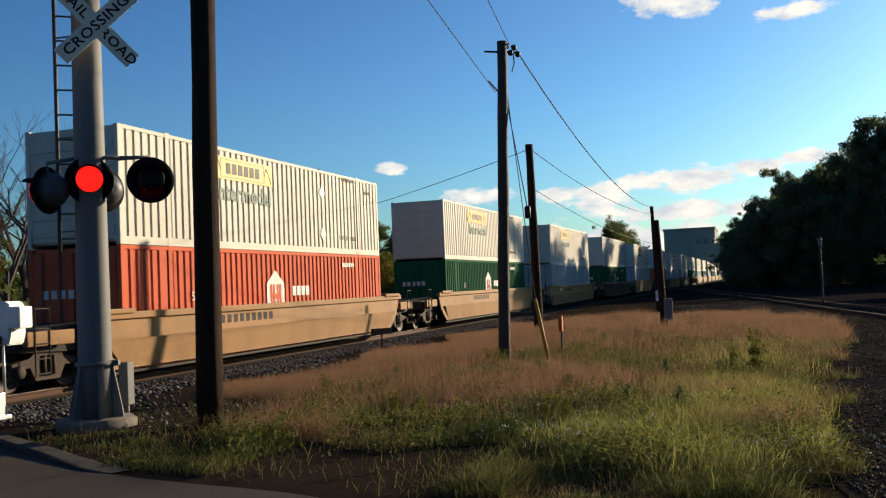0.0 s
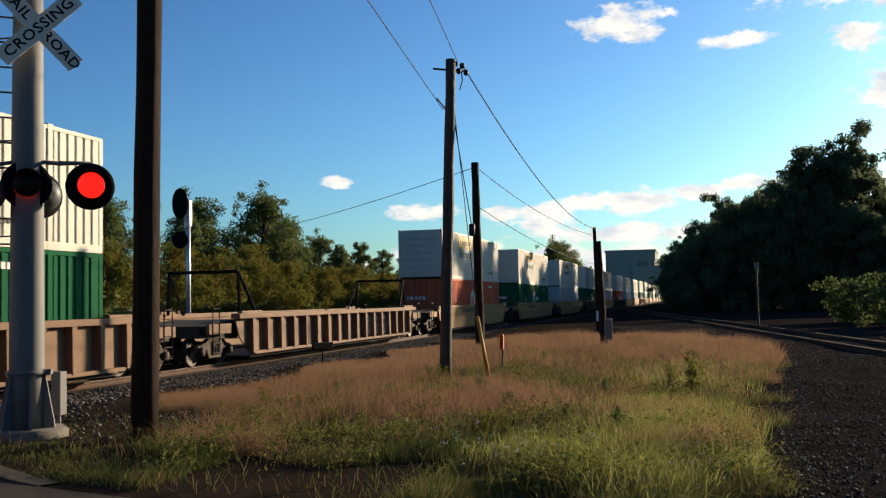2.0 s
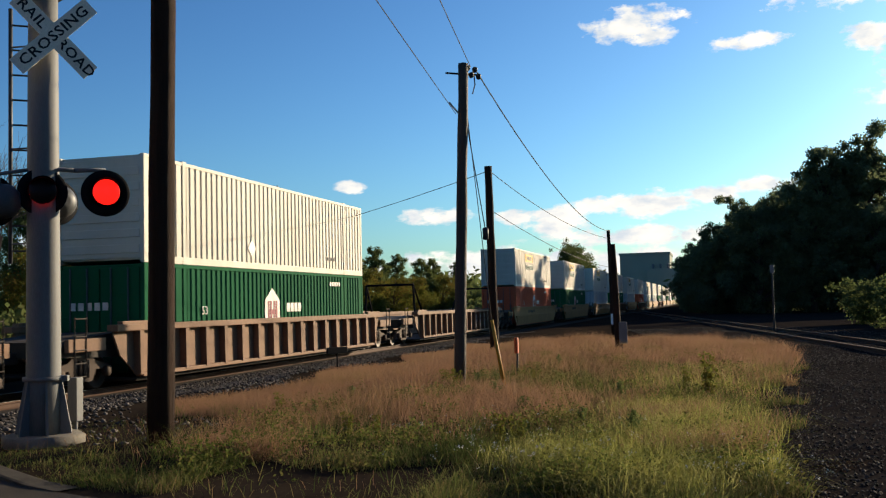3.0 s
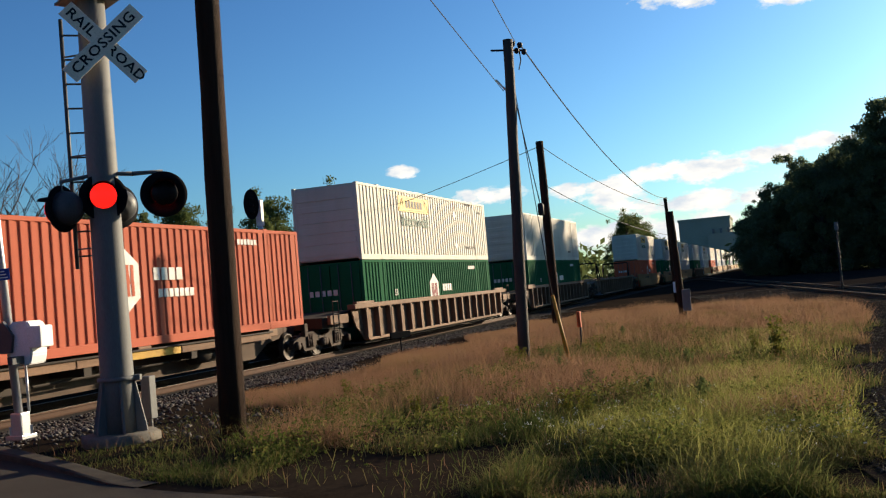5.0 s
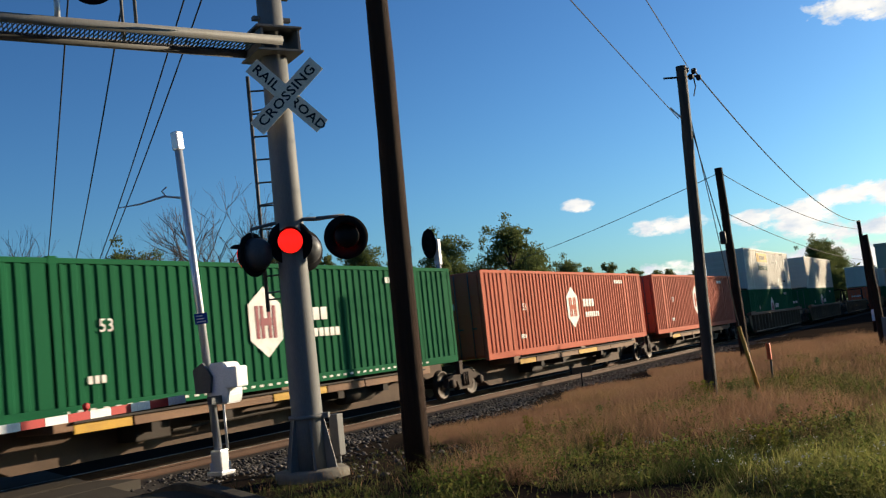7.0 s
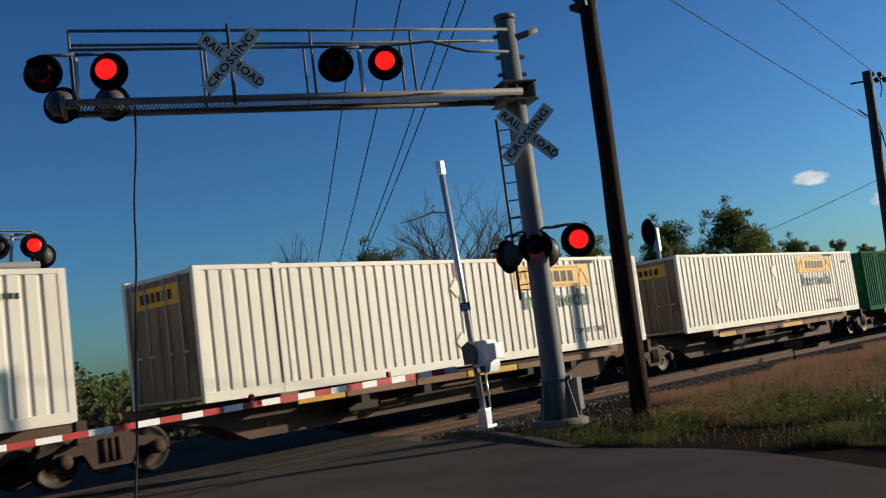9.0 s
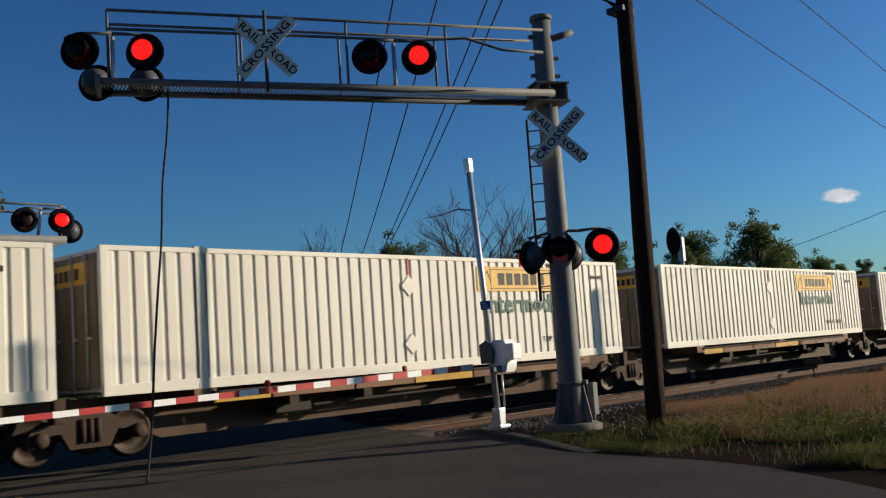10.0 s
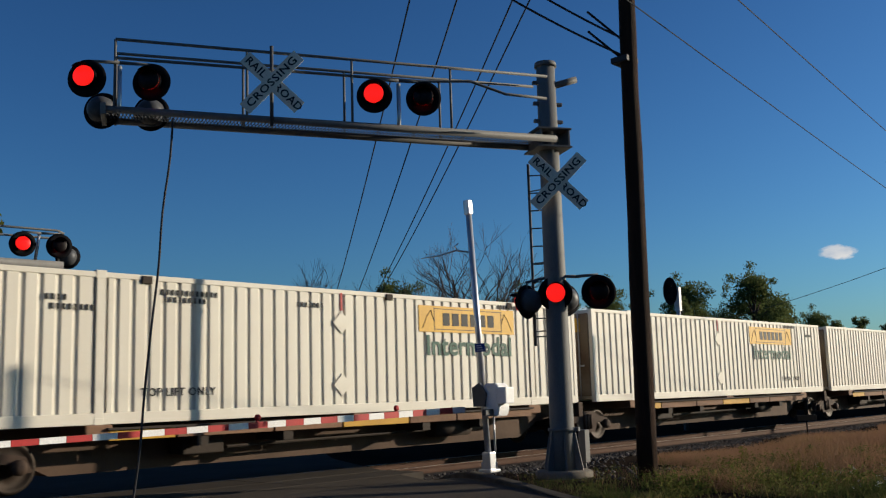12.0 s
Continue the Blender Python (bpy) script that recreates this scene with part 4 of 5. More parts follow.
        pitch, groove, depth = (0.312, 0.05, 0.034) if style == "panel" else (0.292, 0.105, 0.036)
        for a, b in ((-L + 0.14, -6.23), (-5.93, 5.93), (6.23, L - 0.14)):
            ribbed_side(bm, a, b, 0.2, h - 0.10, y, out, pitch, groove, depth)
        part("side_panel", bm, M[paint], ob, "corrugated side")
        bm = bag()
        soft_box(bm, -L, min(out * W, out * (W - 0.08)), 0.0, L, max(out * W, out * (W - 0.08)), 0.2, 0.015)
        part("bottom_rail", bm, M[paint], ob)
        bm = bag()
        soft_box(bm, -L, min(out * W, out * (W - 0.07)), h - 0.10, L, max(out * W, out * (W - 0.07)), h, 0.015)
        part("top_rail", bm, M[paint], ob)
        for x in (-6.08, 6.08):
            bm = bag()
            soft_box(bm, x - 0.085, min(out * (W + 0.004), out * (W - 0.06)), 0.0, x + 0.085, max(out * (W + 0.004), out * (W - 0.06)), h + 0.004, 0.012)
            soft_box(bm, x - 0.10, min(out * (W + 0.008), out * (W - 0.12)), h - 0.12, x + 0.10, max(out * (W + 0.008), out * (W - 0.12)), h + 0.03, 0.012)
            soft_box(bm, x - 0.10, min(out * (W + 0.008), out * (W - 0.12)), -0.004, x + 0.10, max(out * (W + 0.008), out * (W - 0.12)), 0.12, 0.012)
            part("lift_post", bm, M[paint], ob)
        for x in (-L + 0.07, L - 0.07):
            bm = bag()
            soft_box(bm, x - 0.075, min(out * (W + 0.003), out * (W - 0.12)), 0.003, x + 0.075, max(out * (W + 0.003), out * (W - 0.12)), h - 0.003, 0.012)
            part("corner_post", bm, M[paint], ob)
    # doors
    way = Matrix.Diagonal((-1.0 if style == "panel" and h > 2.7 else 1.0, 1, 1, 1))
    for s in (-1, 1):
        bm = bag()
        soft_box(bm, -L - 0.02, min(s * 0.02, s * 1.15), 0.16, -L + 0.08, max(s * 0.02, s * 1.15), h - 0.12, 0.012)
        for k in range(4):
            soft_box(bm, -L - 0.035, min(s * 0.08, s * 1.1), 0.3 + k * (h - 0.5) / 4, -L - 0.01, max(s * 0.08, s * 1.1), 0.34 + k * (h - 0.5) / 4, 0.006)
        bmesh.ops.transform(bm, matrix=way, verts=bm.verts[:])
        door = part("door", bm, M["cdoor" if paint == "cwhite" else paint], ob, "grimy brown-stained door" if paint == "cwhite" else "")
        for o in (0.35, 0.85):
            bm = bag()
            pipe(bm, [(-L - 0.06, s * o, 0.12), (-L - 0.06, s * o, h - 0.1)], 0.02, 8)
            soft_box(bm, -L - 0.08, s * o - 0.16, 1.0, -L - 0.05, s * o + 0.02, 1.05, 0.006)
            bmesh.ops.transform(bm, matrix=way, verts=bm.verts[:])
            part("lock_bar", bm, M["lampback"] if paint not in ("cwhite", "cwhite_dim") else M["cgrey"], door, "steel lock bar")
    bm = bag()
    soft_box(bm, L - 0.06, -1.2, 0.12, L - 0.02, 1.2, h - 0.1, 0.012)
    bmesh.ops.transform(bm, matrix=way, verts=bm.verts[:])
    front = part("front_wall", bm, M[paint], ob)
    for k in range(6):
        bm = bag()
        soft_box(bm, L - 0.03, -1.15, 0.25 + k * (h - 0.4) / 6, L + 0.012, 1.15, 0.25 + (k + 0.55) * (h - 0.4) / 6, 0.012)
        bmesh.ops.transform(bm, matrix=way, verts=bm.verts[:])
        part("wall_rib", bm, M[paint], front)
    face = pose(0, -W - 0.001, 0, 90, 0, 0)

    def stuck(name, bm_or, mat, x, z, label_=""):
        made = part(name, bm_or, mat, ob, label_, face @ pose(x, z, 0))
        return tagged(made, label_, kind="stuff") if name in ("number_print", "rail_mark") else made

    def bars(count, wide, high, gap):
        b = bag()
        for k in range(count):
            x = (k - (count - 1) / 2) * (wide + gap)
            box(b, x - wide / 2, -high / 2, 0, x + wide / 2, high / 2, 0.006)
        return b

    def row_of_bars(name, count, wide, high, gap, mat, parent, m):
        b = bag()
        box(b, -wide / 2, -high / 2, 0, wide / 2, high / 2, 0.006)
        me = finish(b, M[mat])
        for k in range(count):
            part(name, me, None, parent, "", m @ pose((k - (count - 1) / 2) * (wide + gap), 0, 0))

    if decal == "panel":
        at_x = -2.3 if h > 2.7 else 3.61
        b = bag()
        box(b, -1.76, -0.31, -0.02, 1.76, 0.31, 0.003)
        panel = stuck("yellow_panel", b, M["cyellow"], at_x, h * 0.80, "yellow painted panel")
        row_of_bars("name_bar", 6, 0.24, 0.30, 0.09, "letter", panel, pose(0, 0, 0.004))
        b = bag()
        for s in (-1, 1):
            pipe(b, [(s * 1.25, -0.05, 0.004), (s * 1.36, 0.2, 0.004), (s * 1.5, 0.05, 0.004), (s * 1.65, -0.22, 0.004)], 0.012, 4)
            box(b, s * 1.24 - 0.012, -0.27, 0.003, s * 1.24 + 0.012, 0.27, 0.006)
        box(b, -1.24, 0.235, 0.003, 1.24, 0.25, 0.006)
        box(b, -1.24, -0.25, 0.003, 1.24, -0.235, 0.006)
        part("scroll_line", b, M["letter"], panel, "thin dark scroll lines")
        stuck("lettering", words("Intermodal", 0.66, M["gword"], 0.004, 1.09), None, at_x + 0.05, h * 0.555, "dark green word Intermodal")
        stuck("lettering", words("TOP LIFT ONLY", 0.21, M["letter"], 0.003), None, lift_x, h * 0.20, "small black words TOP LIFT ONLY")
        if lift_x < 0:
            for x, z, k in ((-6.9, 0.82, 4), (-6.6, 0.76, 8), (-4.3, 0.89, 12), (-4.4, 0.84, 9), (-1.4, 0.86, 7)):
                stuck("number_print", bars(k, 0.055, 0.10, 0.05), M["letter"], x, h * z, "small black bars")
            b = bag()
            soft_box(b, -0.10, -0.07, -0.03, 0.10, 0.07, 0.03, 0.01)
            lug = finish(b, M["under"])
            for x in (-5.2, 0.9, 5.2):
                part("lashing_lug", lug, None, ob, "dark steel lug on the top rail", face @ pose(x, h - 0.09, 0))
        stuck("number_print", bars(9, 0.06, 0.10, 0.05), M["letter"], 5.2, h * 0.945, "small black bars")
        stuck("number_print", bars(5, 0.06, 0.10, 0.05), M["letter"], 7.0, h * 0.83, "small black bars")
        for x, z in ((at_x - 4.15 if at_x > 0 else 3.0, 0.73), (at_x - 4.15 if at_x > 0 else 3.0, 0.23)):
            b = bag()
            box(b, -0.17, -0.17, 0, 0.17, 0.17, 0.012, pose(0, 0, 0, 0, 0, 45))
            stuck("placard_holder", b, M["cwhite"], x, h * z, "white diamond placard holder")
        b = bag()
        box(b, -0.03, -0.19, 0, 0.03, 0.19, 0.008)
        stuck("red_strip", b, M["red"], at_x - 4.15 if at_x > 0 else 3.0, h * 0.9)
        b = bag()
        if at_x < 0:
            b.free()
            return ob
        box(b, -0.9, -0.2, 0, 0.9, 0.2, 0.004)
        pd = part("door_panel", b, M["cyellow"], ob, "yellow door panel", pose(-L - 0.038, 0, h * 0.83, 90, 0, -90))
        row_of_bars("name_bar", 6, 0.14, 0.2, 0.06, "letter", pd, pose(0, 0, 0.004))
    elif decal == "plain":
        for x, z in ((-2.0, 0.23),):
            b = bag()
            box(b, -0.2, -0.2, 0, 0.2, 0.2, 0.012, pose(0, 0, 0, 0, 0, 45))
            stuck("placard_holder", b, M["cwhite"], x, h * z, "white diamond placard holder")
        stuck("number_print", bars(7, 0.08, 0.12, 0.05), M["letter"], 4.6, h * 0.2, "small black bars")
    else:
        b = bag()
        prism(b, [(0.64 * math.sin(2 * math.pi * k / 6), 0.78 * math.cos(2 * math.pi * k / 6)) for k in range(6)], -0.003, 0.0, pose(0, 0, 0, 90, 0, 0))
        badge = stuck("badge", b, M["wword"], -0.55, h * 0.53, "white hexagon badge")
        b = bag()
        for s in (-1, 1):
            for a in (0.12, 0.29):
                box(b, s * a - 0.055, -0.36, 0.004, s * a + 0.055, 0.36, 0.010)
        box(b, -0.2, -0.08, 0.004, 0.2, 0.08, 0.0098)
        part("badge_shape", b, M["maroon" if paint == "cgreen" else paint], badge, "red shape on the badge")
        row_of_bars("name_bar", 4, 0.24, 0.30, 0.07, "wword", ob, face @ pose(1.15, h * 0.58, 0))
        row_of_bars("name_bar", 7, 0.17, 0.20, 0.05, "wword", ob, face @ pose(1.45, h * 0.42, 0))
        stuck("number_print", bars(6, 0.13, 0.15, 0.05), M["wword"], 5.0, h * 0.87, "small white bars")
        stuck("lettering", words("53", 0.34, M["wword"], 0.003), None, -5.0, h * 0.56, "white number 53")
        stuck("number_print", bars(3, 0.1, 0.14, 0.05), M["wword"], -5.3, h * 0.22, "small white bars")
        b = bag()
        for k in range(44):
            box(b, -6.0 + 0.285 * k - 0.06, 0.07, 0.0, -6.0 + 0.285 * k + 0.06, 0.12, 0.003)
        if paint == "cgreen":
            stuck("rail_mark", b, M["wword"], 0, 0, "row of pale marks along the bottom rail")
        part("door_print", bars(5, 0.16, 0.2, 0.08), M["wword"], ob, "white bars on the door", pose(-L - 0.038, 0.3, h * 0.62, 90, 0, -90))
        if paint == "cgreen":
            b = bag()
            box(b, -0.2, -0.2, 0, 0.2, 0.2, 0.004)
            part("yellow_sticker", b, M["cyellow"], ob, "", pose(-L - 0.038, -0.6, h * 0.3, 90, 0, -90))
    return ob


def truck(parent, x, y0=0.0):
    """Two axles in cast side frames; rail top at z = 0."""
    bm = bag()
    soft_box(bm, x - 0.25, -1.0, 0.35, x + 0.25, 1.0, 0.72, 0.03)
    t = part("truck", bm, M["under"], parent, "grimy two-axle truck")
    for s in (-1, 1):
        bm = bag()
        y = s * 1.02
        outline = [(-1.15, 0.36), (-1.02, 0.62), (-0.55, 0.70), (-0.35, 0.82), (0.35, 0.82), (0.55, 0.70), (1.02, 0.62), (1.15, 0.36), (0.98, 0.34), (0.80, 0.50), (0.52, 0.52),
                   (0.36, 0.24), (-0.36, 0.24), (-0.52, 0.52), (-0.80, 0.50), (-0.98, 0.34)]
        prism(bm, [(x + a, b) for a, b in outline], y - 0.07, y + 0.07)
        for k in (-0.14, 0.0, 0.14):
            pipe(bm, [(x + k, y + s * 0.09, 0.34), (x + k, y + s * 0.09, 0.74)], 0.05, 8)
        for a in (-0.89, 0.89):
            turned(bm, [(0.05, -0.06), (0.13, -0.05), (0.13, 0.09), (0.04, 0.11)], 12, pose(x + a, y + s * 0.08, 0.45, 0, 0, 90 * s))
        part("side_frame", bm, M["truck"], t, "rusty cast side frame")
    for a in (-0.89, 0.89):
        for s in (-1, 1):
            bm = bag()
            turned(bm, [(0.08, -0.07), (0.42, -0.06), (0.455, -0.05), (0.42, -0.03), (0.42, 0.06), (0.37, 0.065), (0.34, 0.03), (0.14, 0.03), (0.12, 0.08), (0.03, 0.08)], 24, pose(x + a, s * 0.76, 0.43, 0, 0, 90 * s))
            part("wheel", bm, M["wheel"], t, "worn steel wheel")
        bm = bag()
        pipe(bm, [(x + a, -0.75, 0.43), (x + a, 0.75, 0.43)], 0.08, 10)
        part("axle", bm, M["wheel"], t)
    return t


def coupler(parent, x, way):
    bm = bag()
    soft_box(bm, min(x, x + way * 0.9), -0.13, 0.72, max(x, x + way * 0.9), 0.13, 0.98, 0.03)
    soft_box(bm, min(x + way * 0.75, x + way * 1.1), -0.2, 0.68, max(x + way * 0.75, x + way * 1.1), 0.2, 1.02, 0.05)
    part("coupler", bm, M["under"], parent)


def well_car(label, paint, ribbed, hoops):
    """A well car, 24.5 m over couplers; rail top at z = 0."""
    ob = thing("well_car", label, "railway car", group="cars of the train")
    for s in (-1, 1):
        y = s * 1.42
        bm = bag()
        prism(bm, [(-8.6, 0.26), (8.6, 0.26), (9.35, 0.80), (9.6, 1.28), (9.6, 1.50), (-9.6, 1.50), (-9.6, 1.28), (-9.35, 0.80)], min(y, y - s * 0.05), max(y, y - s * 0.05))
        side = part("side_sill", bm, M[paint], ob, "ribbed side" if ribbed else "smooth side with a folded lower plate")
        bm = bag()
        soft_box(bm, -9.75, min(y + s * (0.2 if ribbed else 0.08), y - s * 0.10), 1.38, 9.75, max(y + s * (0.2 if ribbed else 0.08), y - s * 0.10), 1.54, 0.02)
        part("top_chord", bm, M[paint], ob)
        if ribbed:
            for k in range(17):
                x = -8.7 + 17.4 * k / 16
                bm = bag()
                t = bmesh.new()
                pts = [(x - 0.06, 0.30), (x + 0.06, 0.30), (x + 0.09, 1.38), (x - 0.09, 1.38)]
                prism(t, pts, min(y, y + s * 0.19), max(y, y + s * 0.19))
                join(bm, t)
                part("side_rib", bm, M[paint], side)
            bm = bag()
            soft_box(bm, -8.6, min(y, y + s * 0.17), 0.24, 8.6, max(y, y + s * 0.17), 0.34, 0.02)
            part("bottom_chord", bm, M[paint], ob)
        else:
            bm = bag()
            t = bmesh.new()
            q = [(-9.0, 0.92), (9.0, 0.92), (8.3, 0.30), (-8.3, 0.30)]
            a = [t.verts.new((x, y + s * (0.09 if z > 0.5 else 0.0), z)) for x, z in q]
            t.faces.new(a)
            b = [t.verts.new((x, y, z)) for x, z in q]
            for i in range(4):
                t.faces.new((a[i], a[(i + 1) % 4], b[(i + 1) % 4], b[i]))
            join(bm, t)
            part("lower_plate", bm, M[paint], ob)
            bm = bag()
            for k in range(9):
                box(bm, -4 + 0.34 * k, min(y + s * 0.004, y), 1.08, -4 + 0.34 * k + 0.22, max(y + s * 0.004, y), 1.30)
            part("number_print", bm, M["under"], ob, "dark bars of unreadable print")
        for x in (-8.7, 8.7):
            bm = bag()
            soft_box(bm, min(x - 0.75, x + 0.75), min(y - s * 0.02, y + s * 0.14), 1.50, max(x - 0.75, x + 0.75), max(y - s * 0.02, y + s * 0.14), 1.62, 0.03)
            part("guide", bm, M[paint], ob, "rubbed steel container guide")
    bm = bag()
    soft_box(bm, -8.6, -1.38, 0.14, 8.6, 1.38, 0.20, 0.01)
    part("well_floor", bm, M["under"], ob)
    for way in (-1, 1):
        bm = bag()
        prism(bm, [(way * 8.95, 0.75), (way * 8.95, 1.36), (way * 11.4, 1.20), (way * 11.4, 0.85)], -1.15, 1.15)
        part("end_platform", bm, M["under"], ob)
        for s in (-1, 1):
            bm = bag()
            soft_box(bm, way * 10.6 - 0.7, s * 1.35 - 0.06, 0.95, way * 10.6 + 0.7, s * 1.35 + 0.06, 1.25, 0.02)
            part("end_sill", bm, M[paint], ob)
        for s in (-1, 1):
            bm = bag()
            for dx in (0.0, 0.42):
                pipe(bm, [(way * (11.1 - dx), s * 1.42, 0.35), (way * (11.1 - dx), s * 1.42, 1.75)], 0.018, 6)
            for z in (0.4, 0.7, 1.0, 1.3, 1.7):
                pipe(bm, [(way * 11.1, s * 1.42, z), (way * 10.68, s * 1.42, z)], 0.016, 6)
            part("end_ladder", bm, M["under"], ob)
        coupler(ob, way * 11.3, way)
        truck(ob, way * 10.35)
        if hoops:
            bm = bag()
            for s in (-1, 1):
                pipe(bm, [(way * 9.0, s * 1.25, 1.5), (way * 9.0, s * 1.20, 2.85)], 0.06, 6)
                pipe(bm, [(way * 7.9, s * 1.30, 1.5), (way * 8.95, s * 1.20, 2.80)], 0.05, 6)
            pipe(bm, [(way * 9.0, -1.2, 2.85), (way * 9.0, 1.2, 2.85)], 0.06, 6)
            part("end_frame", bm, M["black"], ob, "dark upright end frame")
    return ob


def spine_car(label, ochre_plates):
    """One unit of an articulated flat car, 17.8 m long, its rear truck shared with the next unit."""
    ob = thing("spine_car", label, "railway car", group="cars of the train")
    bm = bag()
    prism(bm, [(-8.6, 0.78), (-7.3, 0.60), (-6.5, 0.22), (6.5, 0.22), (7.3, 0.60), (8.6, 0.78), (8.6, 1.04), (-8.6, 1.04)], -0.40, 0.40)
    part("centre_sill", bm, M["sill"], ob, "deep brown centre sill")
    for x in (-6.08, 0.0, 6.08):
        bm = bag()
        soft_box(bm, x - 0.25, -1.32, 0.86, x + 0.25, 1.32, 1.08, 0.03)
        part("cross_bearer", bm, M["brown"], ob)
    for x in (-4.0, -2.0, 2.0, 4.0):
        bm = bag()
        prism(bm, [(x - 0.12, 0.62), (x + 0.12, 0.62), (x + 0.12, 1.0), (x - 0.12, 1.0)], -1.30, 1.30)
        part("cross_bearer", bm, M["under"], ob)
    for s in (-1, 1):
        y = s * 1.33
        for k, (a, b) in enumerate(((-5.9, -4.6), (-4.55, -2.4), (-2.35, -0.6), (-0.55, 1.4), (1.45, 3.0), (3.05, 5.9))):
            bm = bag()
            soft_box(bm, a, min(y, y - s * 0.03), 0.80, b, max(y, y - s * 0.03), 0.98, 0.01)
            part("side_plate", bm, M["ochre"] if (k + ochre_plates) % 3 == 0 else M["brown"], ob)
        bm = bag()
        soft_box(bm, -5.95, y - 0.06, 0.98, 5.95, y + 0.05, 1.02, 0.008)
        part("deck_edge", bm, M["under"], ob)
    bm = bag()
    pipe(bm, [(2.7, -0.75, 0.62), (4.0, -0.75, 0.62)], 0.21, 14)
    part("air_tank", bm, M["under"], ob, "rusty cylindrical air tank")
    bm = bag()
    soft_box(bm, -4.2, -0.95, 0.45, -3.3, -0.45, 0.8, 0.03)
    pipe(bm, [(-3.2, -0.9, 0.55), (2.4, -0.85, 0.6)], 0.03, 6)
    part("brake_gear", bm, M["under"], ob)
    for s in (-1, 1):
        bm = bag()
        soft_box(bm, 8.0, s * 1.25 - 0.1, 0.7, 8.2, s * 1.25 + 0.05, 1.1, 0.02)
        part("end_step", bm, M["truck"], ob)
    truck(ob, 8.75)
    return ob


white_panel = container("white corrugated container with yellow panel and green lettering, stacked high", "cwhite_dim", 2.80, "panel", "panel")
white_plain = container("plain white corrugated container riding on top of another", "cwhite_dim", 2.80, "panel", "plain")
red_low = container("red corrugated container with a white badge sitting in a well car", "cred", 2.88, "box", "badge")
green_low = container("green corrugated container with a white badge sitting in a well car", "cgreen", 2.88, "box", "badge")
grey_low = container("pale grey corrugated container sitting in a well car", "cgrey", 2.88, "box", "plain")
red_single = container("faded red corrugated container with a white badge on a flat car", "cfaded", 2.86, "box", "badge")
green_single = container("green corrugated container with a white badge on a flat car", "cgreen", 2.76, "box", "badge")
white_single = container("white corrugated container with yellow panel and green word on flat car", "cwhite", 2.64, "panel", "panel")
white_late = container("white corrugated container with yellow panel and black print on flat car", "cwhite", 2.64, "panel", "panel", -4.5)
tan_car = well_car("tan painted smooth-sided well car", "tan", False, False)
brown_car = well_car("faded brown well car with ribbed sides", "brown", True, False)
empty_car = well_car("empty faded brown well car with ribbed sides and upright end frames", "brown", True, True)
rnd = random.Random(77)
for x0, wide in ((2.72, 0.75), (3.8, 0.75), (4.9, 0.7)):
    for lane in range(3):
        bm = bag()
        pts, z = [], 0.55 + 0.27 * lane
        for k in range(26):
            a = k / 25
            pts.append((x0 + wide * a + 0.07 * math.sin(k * 1.9), -1.427, z + 0.11 * math.sin(k * 1.25 + lane) + rnd.uniform(-0.03, 0.03)))
        pipe(bm, pts, 0.014, 4)
        part("graffiti_stroke", bm, M["wword"], empty_car, "white sprayed scrawl")
flat_a = spine_car("grimy skeleton flat car with ochre side plates", 0)
used = set()


def ride(model, x, z, y=TRACK_Y):
    ob = model if model not in used else copy_thing(model, pose(0, 0, 0))
    used.add(model)
    return rolling(ob, x, y, z)


STACKS = [(-3, white_panel, green_low, brown_car), (-2, white_plain, green_low, brown_car), (-1, None, None, empty_car), (0, white_panel, red_low, tan_car),
          (1, white_panel, green_low, tan_car), (2, white_panel, grey_low, tan_car), (3, white_plain, green_low, brown_car), (4, white_panel, grey_low, tan_car),
          (5, white_plain, red_low, brown_car), (6, white_panel, grey_low, tan_car), (7, white_plain, grey_low, tan_car), (8, white_panel, green_low, brown_car)]
STACKS += [(k, white_plain if k % 3 else white_panel, grey_low if k % 2 else green_low, tan_car) for k in range(9, 20)]
for k, upper, lower, car in STACKS:
    x = 27.3 + 24.5 * k
    ride(car, x, RAIL_Z)
    if upper:
        ride(lower, x, -0.005)
        ride(upper, x, 2.883)
SINGLES = [(-67.25, red_single, 0.87), (-85.3, red_single, 0.87), (-103.5, green_single, 0.98), (-121.1, white_single, 1.12), (-139.9, white_single, 1.12),
           (-158.6, white_single, 1.12), (-175.6, white_single, 1.12), (-192.6, white_late, 1.12), (-209.6, white_late, 1.12)]
for x, box_, z in SINGLES:
    ride(flat_a, x, RAIL_Z + z - 0.87)
    ride(box_, x, z)


# trees and grass -----------------------------------------------------------------------------------------------------
def leaf_cloud(rng, centres, radii, count, size, flat=0.8):
    """Small leaf clumps scattered in lobes; two triangles each."""
    w_ = radii ** 2
    pick = rng.choice(len(centres), count, p=w_ / w_.sum())
    d = rng.normal(size=(count, 3))
    d /= np.linalg.norm(d, axis=1)[:, None]
    r = radii[pick] * rng.uniform(0.12, 1.15, count) ** 0.75
    C = centres[pick] + d * r[:, None] * np.array([1, 1, flat])
    a = rng.normal(size=(count, 3))
    a /= np.linalg.norm(a, axis=1)[:, None]
    b = np.cross(a, rng.normal(size=(count, 3)))
    b /= np.linalg.norm(b, axis=1)[:, None]
    s = size * rng.uniform(0.5, 1.3, count)[:, None]
    V = np.stack([C - a * s, C + b * s * 0.55, C + a * s, C - b * s * 0.55], 1)
    base = (np.arange(count) * 4)[:, None]
    F = np.concatenate([base + np.array([0, 1, 2]), base + np.array([0, 2, 3])], 0)
    return V.reshape(-1, 3), F


